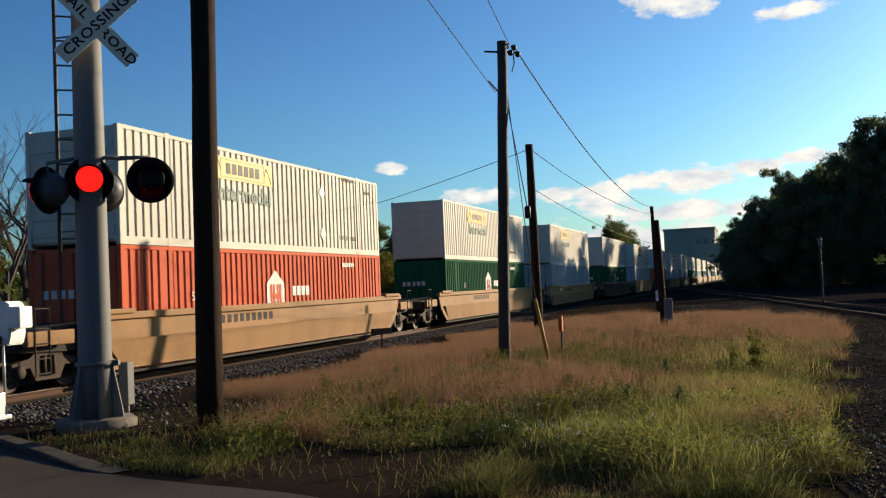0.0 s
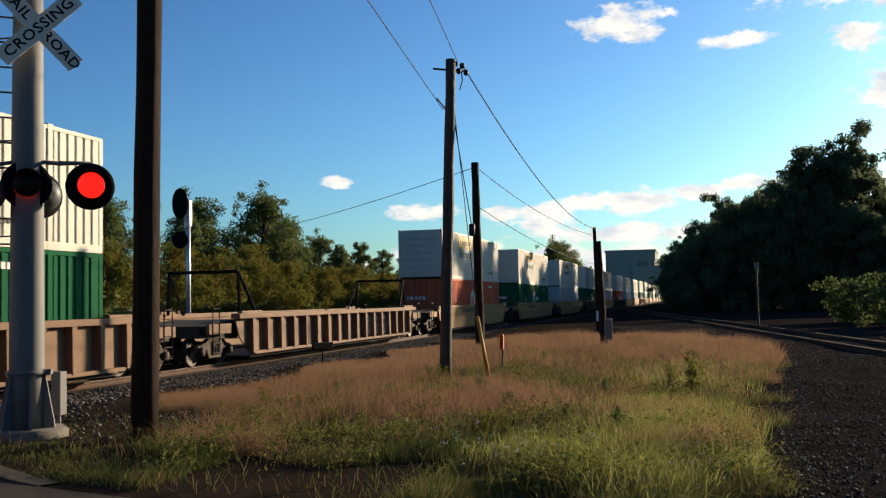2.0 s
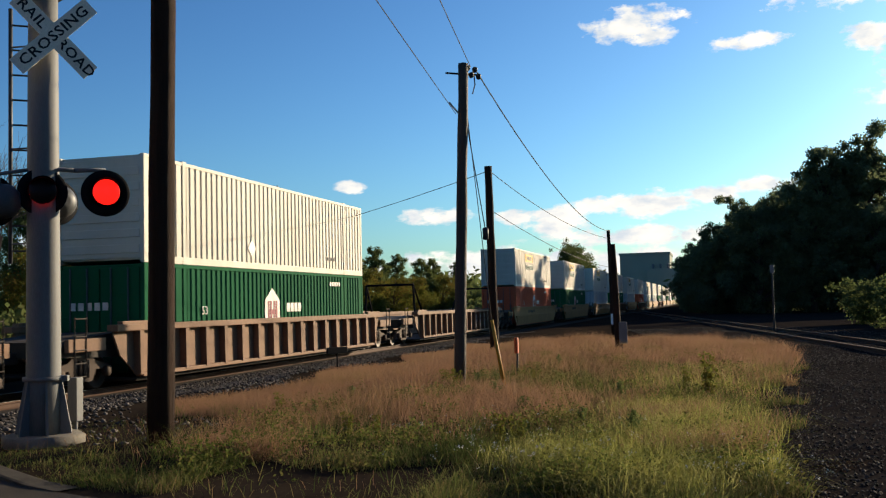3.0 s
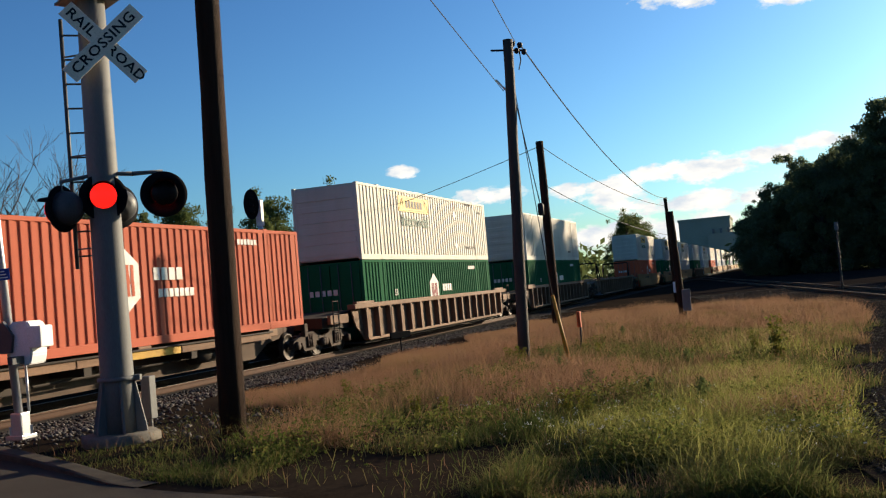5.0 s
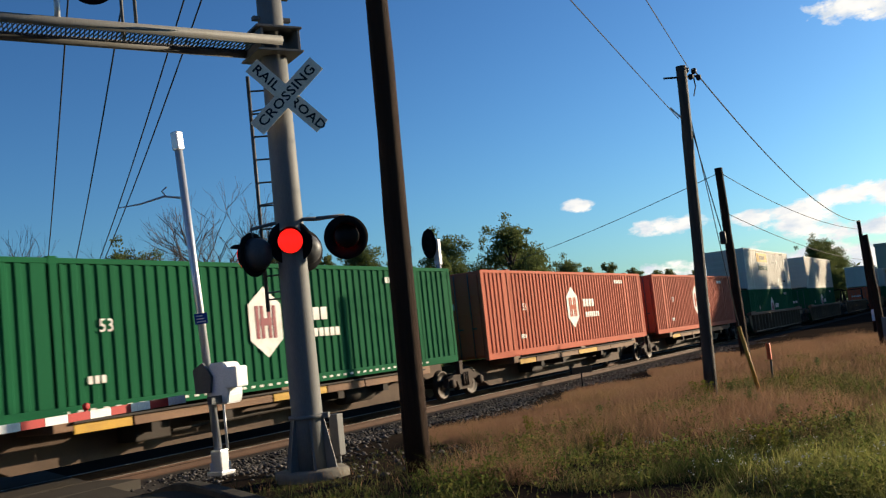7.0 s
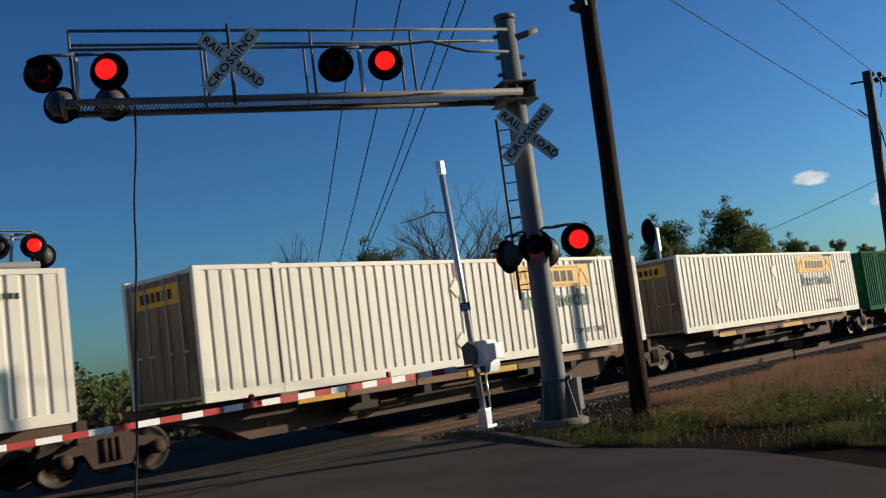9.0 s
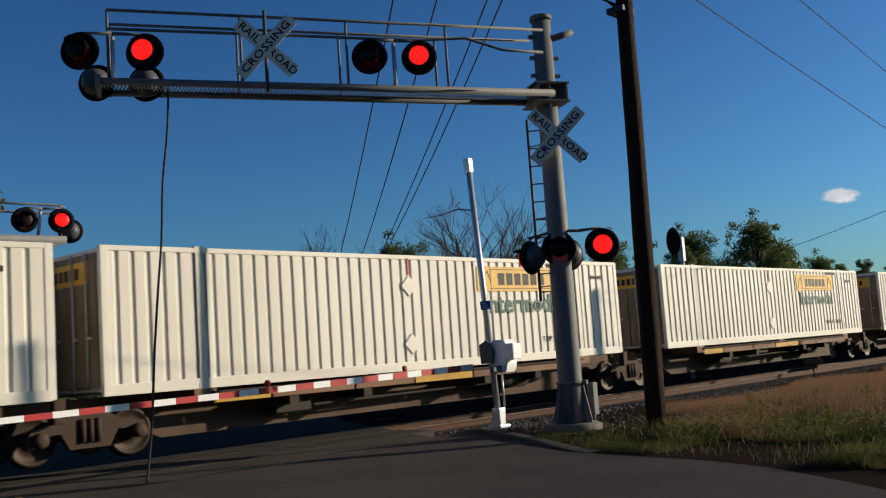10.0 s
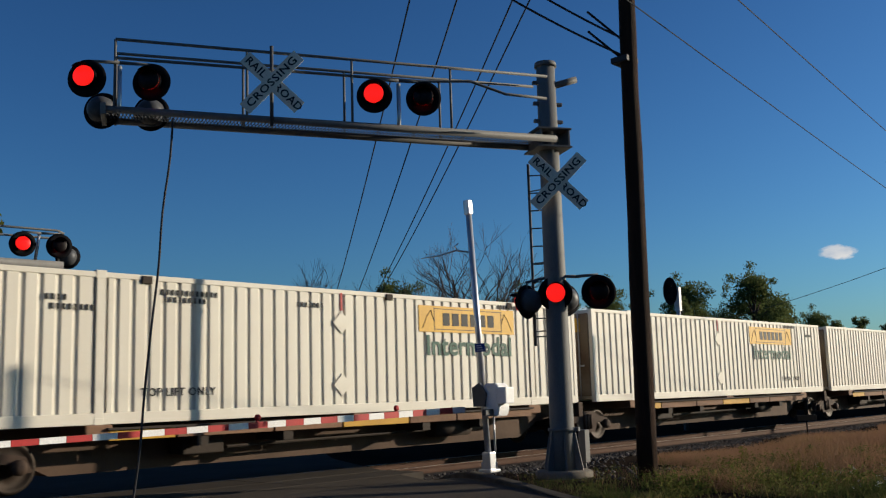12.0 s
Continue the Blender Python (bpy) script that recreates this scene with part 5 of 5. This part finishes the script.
def tree(label, height, spread, leaves, leaf, mat, seed, low=0.25, size=0.24, lobes=26, full=1.0):
    rng = np.random.default_rng(seed)
    rnd = random.Random(seed)
    ob = thing("tree", label, "tree", group="trees along the railway")
    bm = bag()
    r0 = height * 0.022
    pipe(bm, [(0, 0, -0.3), (0.05, 0.02, height * 0.3), (-0.1, 0.1, height * 0.6), (0.0, 0.0, height * 0.92)], [r0 * 1.3, r0, r0 * 0.6, r0 * 0.15], 10)
    cs, rs = [], []
    for k in range(lobes):
        h = low + (0.97 - low) * (k + rnd.random()) / lobes
        prof = math.sin(math.pi * min(0.97, 0.16 + 0.84 * (h - low) / (1 - low))) ** 0.7
        a = k * 2.4 + rnd.random()
        d = spread * prof * rnd.uniform(0.35, 0.95)
        c = Vector((math.cos(a) * d, math.sin(a) * d, h * height))
        start = Vector((0, 0, max(0.12, h - 0.16) * height))
        pipe(bm, [start, start.lerp(c, 0.55) + Vector((0, 0, height * 0.02)), c], [r0 * 0.4, r0 * 0.22, r0 * 0.07], 5)
        cs.append(c)
        rs.append(spread * full * rnd.uniform(0.26, 0.44) * (0.55 + 0.45 * prof))
        for _ in range(2):
            cs.append(c + Vector((rnd.gauss(0, 1), rnd.gauss(0, 1), rnd.gauss(0, 0.7))) * spread * 0.25)
            rs.append(spread * rnd.uniform(0.10, 0.24))
    part("trunk", bm, M["bark"], ob)
    V, F = leaf_cloud(rng, np.array(cs), np.array(rs), leaves, size)
    part("crown", tri_mesh(V, F, mat), None, ob, leaf)
    return ob


def bare_tree(seed, height):
    rnd = random.Random(seed)
    ob = thing("bare_tree", "leafless grey tree with thin spreading twigs", "tree", group="bare trees beyond the railway")
    bm = bag()

    def limb(p, d, length, r, depth):
        q = p + d * length
        mid = p.lerp(q, 0.5) + Vector((rnd.uniform(-1, 1), rnd.uniform(-1, 1), 0)) * length * 0.06
        pipe(bm, [p, mid, q], [r, r * 0.8, r * 0.62], 5 if depth > 2 else 3, False)
        if depth == 0:
            return
        for _ in range(rnd.choice((2, 3, 3))):
            nd = (d + Vector((rnd.gauss(0, 0.42), rnd.gauss(0, 0.42), rnd.uniform(-0.1, 0.4)))).normalized()
            limb(p.lerp(q, rnd.uniform(0.55, 1.0)), nd, length * rnd.uniform(0.58, 0.82), r * 0.58, depth - 1)

    limb(Vector((0, 0, -0.3)), Vector((0, 0, 1)), height * 0.28, height * 0.013, 6)
    part("twig_crown", bm, M["twig"], ob)
    return ob


def stand(model, spots):
    """The model at its first spot, and copies at the rest: x, y, turn, size."""
    first = True
    for x, y, a, s in spots:
        m = pose(x, y, float(land(x, y)), 0, 0, a)
        if first:
            model.scale = (s, s, s)
            model.matrix_basis = m @ Matrix.Diagonal((s, s, s, 1))
            first = False
        else:
            model_copy = copy_thing(model, m)
            model_copy.scale = (s, s, s)


tall = tree("tall green tree with an uneven leafy crown beyond the line", 11.0, 3.2, 30000, "dense green leaves", M["leaf"], 11, 0.16, 0.105, 38)
slim = tree("slim poplar-like green tree beyond the line", 8.7, 1.8, 16000, "green leaves", M["leaf"], 12, 0.12, 0.095, 28)
gold = tree("low tree with yellow and rust autumn leaves", 5.5, 2.6, 17000, "yellow and rust leaves", M["leafgold"], 13, 0.08, 0.085, 26)
olive = tree("broad tree with dense olive and gold leaves beyond the far signal", 10.2, 3.9, 60000, "olive and gold leaves", M["leafgold"], 23, 0.12, 0.12, 44)
dark = tree("large dark broad-leaved tree in shade", 12.6, 4.5, 42000, "dense green leaves paled for haze", M["leafhazy"], 14, 0.06, 0.13, 44, 0.72)
spire = tree("tall dark tree with a narrow broken crown in shade", 14.0, 3.3, 34000, "dense green leaves paled for haze", M["leafhazy"], 19, 0.06, 0.13, 40, 0.8)
shrub = tree("bushy yellow-green shrub beside the cinders", 2.4, 1.7, 6000, "yellow green leaves", M["leaf"], 15, 0.05, 0.09, 20)
stand(tall, [(63.0, 29.0, 0, 0.85), (58.0, 31.5, 70, 0.78), (50.0, 33.0, 200, 0.72), (74, 33, 40, 0.78), (46.0, 36.0, 100, 0.7), (86.0, 34, 10, 0.72), (38, 40, 150, 0.75),
             (160, 22.5, 120, 0.95), (168, 23.0, 30, 1.05), (178, 22.5, 60, 0.95), (17.5, 54.5, 20, 1.05), (13.0, 57.0, 80, 1.0), (19, 58, 160, 1.05)])
stand(slim, [(66.5, 28.0, 0, 0.75), (73.0, 27.0, 60, 0.72), (79.0, 27.5, 130, 0.78), (82.5, 26.8, 200, 0.72), (88.0, 26.0, 20, 0.7), (54.5, 30.0, 80, 0.85), (70.0, 28.5, 15, 0.6), (92, 26, 45, 0.72), (98, 25, 75, 0.7), (43, 31, 300, 0.8)])
stand(gold, [(48.0, 27.5, 0, 0.9), (52.0, 27.0, 70, 0.8), (56.5, 27.2, 140, 0.95), (61.0, 26.2, 200, 0.8), (66.0, 26.0, 20, 0.75), (71.0, 25.5, 90, 0.8), (76.5, 25.0, 30, 0.7), (82.0, 25.0, 230, 0.75), (43.0, 28.5, 180, 0.9), (38.0, 29.0, 300, 0.8), (90.0, 24.5, 10, 0.8), (33.0, 31.0, 45, 0.8)])
stand(olive, [(9.9, 40.9, 33, 1.16), (3.0, 44.0, 120, 1.05)])
stand(dark, [(106.0, -12.2, 0, 1.22), (104.0, -4.6, 80, 0.86), (110.0, -19.5, 160, 0.92), (118.0, -8.0, 230, 0.92), (103.0, -9.6, 300, 0.95), (112.0, -1.6, 40, 0.80), (101.0, -15.2, 120, 0.80), (113.0, -24.0, 20, 0.95),
             (120.0, 1.2, 10, 0.66), (106.0, -27.0, 70, 0.95), (128.0, 3.0, 190, 0.58), (118.0, -14.0, 210, 1.15), (108.0, -0.2, 130, 0.60), (100.0, -20.0, 200, 0.75), (110.0, -31.0, 15, 1.0), (132.0, -12.0, 30, 1.3), (141.0, -8.0, 110, 1.2), (150.0, -11.5, 190, 1.4), (160.0, -8.5, 250, 1.3),
             (170.0, -11.0, 310, 1.4), (181.0, -9.0, 50, 1.4), (193.0, -11.0, 140, 1.5), (206.0, -9.0, 220, 1.5), (220.0, -11.0, 300, 1.5), (236.0, -9.5, 75, 1.5), (254.0, -11.0, 20, 1.5)])
stand(spire, [(105.0, -14.6, 0, 1.28), (103.5, -11.0, 140, 1.16), (108.0, -16.8, 60, 1.12), (107.0, -3.0, 220, 0.86), (105.5, -6.4, 20, 0.88), (114.0, 0.4, 100, 0.66), (102.0, -23.0, 300, 0.85)])
stand(shrub, [(58.0, -8.2, 0, 0.95), (57.0, -9.9, 50, 1.0), (50.5, -9.5, 200, 1.2), (44.0, -9.0, 80, 0.7)])
bare = bare_tree(3, 9.5)
stand(bare, [(31.0, 27.5, 0, 1.25), (33.6, 29.0, 120, 1.4), (26.5, 31.5, 200, 1.05), (28.3, 31.0, 300, 0.98), (29.4, 29.2, 80, 0.9), (35.0, 30.0, 40, 1.2), (25.2, 33.0, 60, 1.1), (30.2, 30.5, 10, 0.95), (32.0, 31.0, 250, 1.05)])

# far wood that closes the horizon, and the far building
rng = np.random.default_rng(21)
n = 420
bear = rng.uniform(-0.75, 2.3, n)
dist = rng.uniform(190, 320, n)
cen = np.stack([dist * np.cos(bear), dist * np.sin(bear), rng.uniform(1.0, 5.5, n)], 1)
cen = cen[np.abs(cen[:, 1] - 15) > 9]
V, F = leaf_cloud(rng, cen, rng.uniform(4.0, 7.5, len(cen)), 42000, 0.9, 0.7)
solid("far_wood", tri_mesh(V, F, M["leaf"]), None, "distant low belt of green woodland on the horizon", "woodland", kind="stuff")
# unseen belt behind the camera, added to cut the sky light on shaded sides
bear = rng.uniform(2.45, 5.15, 300)
dist = rng.uniform(48, 80, 300)
cen = np.stack([dist * np.cos(bear), dist * np.sin(bear), rng.uniform(1.0, 11.0, 300)], 1)
V, F = leaf_cloud(rng, cen, rng.uniform(3.0, 5.5, 300), 40000, 0.7, 0.8)
solid("wood_belt", tri_mesh(V, F, M["leaf"]), None, "unseen belt of green woodland added to block low sky light", "woodland", kind="stuff")
hedge_c = np.stack([rng.uniform(-30, 110, 260), rng.uniform(24.5, 30, 260), rng.uniform(0.2, 1.3, 260)], 1)
V, F = leaf_cloud(rng, hedge_c, rng.uniform(0.8, 1.7, 260), 30000, 0.2, 0.8)
solid("hedge", tri_mesh(V, F, M["leaf"]), None, "unbroken low green undergrowth beyond the line", "undergrowth", kind="stuff")

plant = thing("far_building", "large grey flat-roofed industrial building in the distance", "building", pose(430, 26.6, 0))
bm = bag()
soft_box(bm, -14, -10.2, -0.5, 14, 10.2, 21.0, 0.1)
part("hall", bm, M["wall"], plant)
bm = bag()
soft_box(bm, -14.3, -10.5, 20.4, 14.3, 10.5, 21.4, 0.1)
part("roof_edge", bm, M["wall"], plant)
bm = bag()
soft_box(bm, -18, -14.0, -0.5, -14.0, -1.0, 14.5, 0.1)
part("annex", bm, M["wall"], plant)
for k in range(4):
    bm = bag()
    pipe(bm, [(-16, -12.5 + 3.0 * k, 13.5), (-16, -12.5 + 3.0 * k, 16.5)], 0.5, 8)
    part("roof_stack", bm, M["galv"], plant)


def blades(rng, x, y, h, wide, lean, mat, bend=0.35):
    """Grass: one bent tapering blade for each place."""
    n = len(x)
    a = rng.uniform(0, 2 * np.pi, n)
    z = land(x, y) - 0.01
    side = np.stack([np.cos(a), np.sin(a), np.zeros(n)], 1) * wide[:, None]
    tilt = rng.normal(0, lean, (n, 2))
    root = np.stack([x, y, z], 1)
    mid = root + np.stack([tilt[:, 0] * h * 0.4, tilt[:, 1] * h * 0.4, h * 0.55], 1)
    top = root + np.stack([tilt[:, 0] * h * (0.9 + bend), tilt[:, 1] * h * (0.9 + bend), h * (1 - 0.3 * np.abs(tilt).sum(1))], 1)
    V = np.stack([root - side, root + side, mid - side * 0.8, mid + side * 0.8, top], 1).reshape(-1, 3)
    b = (np.arange(n) * 5)[:, None]
    F = np.concatenate([b + np.array(t) for t in ((0, 1, 3), (0, 3, 2), (2, 3, 4))], 0)
    return tri_mesh(V, F, mat)


def lumps(x, y, s, k=0.0):
    return np.sin(x * s + k) * np.cos(y * s * 1.3 + k * 2) * 0.5 + np.sin(x * s * 2.3 + y * s * 1.9 + k) * 0.35 + np.sin(x * s * 0.6 - y * s * 3.1 + 2 * k) * 0.3


def field(rng, n, x0, x1, y0, y1, near=1.6):
    """Places on the grass between road, ballast and cinders, denser toward the road."""
    x = x0 + (x1 - x0) * rng.random(n) ** near
    y = rng.uniform(y0, y1, n)
    gy = np.interp(x, [p[0] for p in gl], [p[1] for p in gl]) + 0.35 * np.sin(x * 1.9) + 0.25 * np.sin(x * 4.3)
    ok = (y > gy) & (right_of_kerb(x, y) > 0.22 + 0.2 * rng.random(n)) & (y < 8.5 + 0.5 * np.sin(x * 0.9) + 0.02 * (x - 10))
    ok &= ~((x < 9.35 + 0.3 * np.sin(y * 3)) & (y > 2.3) & (y < 4.7) & (rng.random(n) < 0.97))
    ok &= ~((x < 13.5) & (y > 6.0) & (rng.random(n) < 0.96))
    return x[ok], y[ok]


rng = np.random.default_rng(31)
x, y = field(rng, 330000, 7.0, 37.0, -2.0, 9.8)
dry = ease(0.0, 0.55, lumps(x, y, 0.33, 1.0) * ease(10.0, 13.5, x) + 0.30 * ease(3.5, 7.5, y) * ease(12, 16, x) + 0.55 * ease(20, 26, x) - 0.25)
band = ease(4.8, 6.6, y + 0.02 * x) * ease(11.5, 14.5, x)
dry = np.maximum(np.maximum(dry, band), 0.08)
keep = (x > 12.5) | (y < 3.0) | (lumps(x, y, 1.3, 0.7) + rng.random(len(x)) * 0.9 > 0.25)
x, y, dry = x[keep], y[keep], dry[keep]
is_dry = rng.random(len(x)) < dry
xd, yd = x[is_dry], y[is_dry]
xg, yg = x[~is_dry], y[~is_dry]
far_w = 1 + np.clip((xd - 15) / 22, 0, 1.6)
solid("dry_grass", blades(rng, xd, yd, rng.uniform(0.24, 0.52, len(xd)) * (0.8 + 0.4 * lumps(xd, yd, 0.8)) * (1 - 0.6 * ease(5.5, 8.5, yd)) * (0.45 + 0.55 * ease(8.5, 12.5, xd)), 0.0023 * far_w, 0.42, M["brown_grass"]), None, "tall reddish-brown dry seed grass", "grass", kind="stuff")
far_w = 1 + np.clip((xg - 13) / 20, 0, 1.6)
solid("green_grass", blades(rng, xg, yg, np.maximum(rng.uniform(0.07, 0.30, len(xg)) * (0.85 + 0.6 * lumps(xg, yg, 1.1, 2.0) + 0.55 * lumps(xg, yg, 3.1, 0.6)), 0.05), 0.0034 * far_w, 0.75, M["green_grass"]), None, "rough green grass with dry stems", "grass", kind="stuff")
tx, ty = rng.uniform(7.8, 13.5, 16000), rng.uniform(4.6, 8.8, 16000)
ok = (right_of_kerb(tx, ty) > 0.2) & ((right_of_kerb(tx, ty) < 1.25 + 0.4 * lumps(tx, ty, 2.1)) | (rng.random(len(tx)) < 0.10)) & (lumps(tx, ty, 1.7, 0.4) + rng.random(len(tx)) > 0.35) & (np.hypot(tx - 10.52, ty - 8.02) > 0.65)
tx, ty = tx[ok], ty[ok]
solid("dry_turf", blades(rng, tx, ty, rng.uniform(0.03, 0.13, len(tx)), np.full(len(tx), 0.003), 0.8, M["green_grass"]), None, "short sparse dry turf round the signal mast", "grass", kind="stuff")
# thin haze of fine seed heads over the dry grass
x, y = field(rng, 300000, 9.5, 37.0, -2.0, 9.8, 1.4)
band = np.maximum(ease(4.6, 6.4, y + 0.02 * x) * ease(12.0, 15.0, x), ease(21, 27, x))
band = np.maximum(band, 0.62 * ease(0.0, 0.55, lumps(x, y, 0.8, 1.7)))
keep = rng.random(len(x)) < band
x, y = x[keep], y[keep]
solid("seed_heads", blades(rng, x, y, rng.uniform(0.26, 0.60, len(x)) * (0.9 + 0.35 * lumps(x, y, 0.9, 0.3)) * (1 - 0.6 * ease(5.5, 8.5, y)), 0.0019 * (1 + np.clip((x - 15) / 18, 0, 1.8)), 0.5, M["brown_grass"]), None, "hazy fine reddish seed heads of dry grass", "grass", kind="stuff")
# golden clumps near the road and cinders
cx, cy = [], []
for bx, by, r, k in ((10.2, 0.45, 0.8, 2600), (11.6, 0.3, 0.8, 2200), (9.2, 0.75, 0.7, 2000), (8.3, 0.6, 0.6, 1500), (13.8, 0.6, 0.8, 1300), (12.8, 0.1, 0.5, 500), (9.0, -0.35, 0.4, 400), (9.6, 1.5, 0.6, 700), (17.8, 0.3, 1.4, 900), (20.5, 0.0, 1.2, 800)):
    cx.append(rng.normal(bx, r * 0.5, 2 * k))
    cy.append(rng.normal(by, r * 0.5, 2 * k))
cx, cy = np.concatenate(cx), np.concatenate(cy)
ok = (right_of_kerb(cx, cy) > 0.1) & (cy > np.interp(cx, [p[0] for p in gl], [p[1] for p in gl]) - 0.25)
cx, cy = cx[ok], cy[ok]
solid("golden_grass", blades(rng, cx, cy, rng.uniform(0.14, 0.44, len(cx)), np.full(len(cx), 0.0032), 0.55, M["gold_grass"], 0.8), None, "golden nodding grass in thick clumps", "grass", kind="stuff")

fx = np.concatenate([rng.normal(a, r, k) for a, b, r, k in ((9.3, 2.0, 0.5, 40), (8.9, 1.2, 0.4, 40), (10.2, 1.7, 0.6, 40), (9.6, 0.2, 0.5, 40), (8.4, 0.0, 0.4, 50), (11.5, 2.4, 0.8, 40))])
fy = np.concatenate([rng.normal(b, r, k) for a, b, r, k in ((9.3, 2.0, 0.5, 40), (8.9, 1.2, 0.4, 40), (10.2, 1.7, 0.6, 40), (9.6, 0.2, 0.5, 40), (8.4, 0.0, 0.4, 50), (11.5, 2.4, 0.8, 40))])
V, F = leaf_cloud(rng, np.stack([fx, fy, land(fx, fy) + rng.uniform(0.12, 0.34, len(fx))], 1), np.full(len(fx), 0.035), len(fx) * 5, 0.009)
WILD = V, F
# low broad-leaved growth in mottled patches
lx, ly = field(rng, 9000, 8.0, 30.0, -1.0, 6.0, 1.5)
ok = lumps(lx, ly, 1.15, 3.1) + 0.55 * (rng.random(len(lx)) - 0.5) + 0.25 * ease(14.0, 9.0, lx) > 0.42
lx, ly = lx[ok], ly[ok]
V, F = leaf_cloud(rng, np.stack([lx, ly, land(lx, ly) + rng.uniform(0.06, 0.26, len(lx))], 1), rng.uniform(0.07, 0.2, len(lx)), 34000, 0.020, 0.8)
solid("low_weeds", tri_mesh(V, F, M["lowleaf"]), None, "low leafy weeds matted among the grass", "weeds", kind="stuff")
V, F = WILD
solid("wild_flowers", tri_mesh(V, F, M["petal"]), None, "tiny white wild flowers scattered in the grass", "flowers", kind="stuff")


def weed(seed, height):
    rng_ = np.random.default_rng(seed)
    rnd = random.Random(seed)
    ob = thing("weed", "leafy green weed standing in the grass", "weed", group="weeds in the grass")
    tips, rads = [], []
    for k in range(6):
        bm = bag()
        a, t = rnd.uniform(0, 6.28), rnd.uniform(0.05, 0.3)
        top = Vector((math.cos(a) * t * height, math.sin(a) * t * height, height * rnd.uniform(0.6, 1.0)))
        pipe(bm, [(0, 0, -0.03), top * 0.5, top], [0.008, 0.006, 0.003], 5, False)
        for f in (0.35, 0.6, 0.8, 1.0):
            tips.append(top * f)
            rads.append(height * 0.11)
        part("stem", bm, M["green_grass"], ob)
    V, F = leaf_cloud(rng_, np.array(tips), np.array(rads), 420, 0.032, 0.9)
    part("foliage", tri_mesh(V, F, M["leafgold"] if seed % 2 else M["leaf"]), None, ob)
    return ob


rnd = random.Random(8)
spots = [(16.2, 0.15, 0, 1.0), (12.0, 1.6, 40, 0.5), (10.6, 2.1, 90, 0.5), (13.4, 2.6, 10, 0.5), (11.2, 3.9, 200, 0.45), (15.5, 3.4, 130, 0.5), (17.4, 0.5, 20, 0.6), (10.9, 0.9, 70, 0.6), (17.6, 4.6, 60, 0.55), (18.0, 4.3, 10, 0.5), (18.3, 5.0, 140, 0.5), (18.0, 4.0, 20, 0.5)]
spots += [(rnd.uniform(10.5, 24), rnd.uniform(0.8, 6.5), rnd.uniform(0, 360), rnd.uniform(0.3, 0.55)) for _ in range(12)]
stand(weed(5, 0.75), spots[::2])
stand(weed(6, 0.70), spots[1::2])


# movement ------------------------------------------------------------------------------------------------------------
def motions():
    for ob, x, y, z in TRAIN:
        walk(ob, [(t, pose(x + u, y, z)) for t, u in RUN])
    # each lens carrier, added to stand in for switching, turns its lit face out for 0.6 s, then its dark face
    for lens, phase in LENSES:
        rows, angle = [], 0.0 if phase == 0 else 180.0
        rows.append((0.0, pose(0.14, 0, 0, 0, 0, angle)))
        for k in range(20):
            f = round((0.33 + 0.6 * k) * FPS)
            if f + 2 > 12 * FPS:
                break
            for step in range(4):
                rows.append(((f - 1 + step) / FPS, pose(0.14, 0, 0, 0, 0, angle + 60 * step)))
            angle += 180.0
        rows.append((12.0, pose(0.14, 0, 0, 0, 0, angle)))
        walk(lens, rows)


motions()
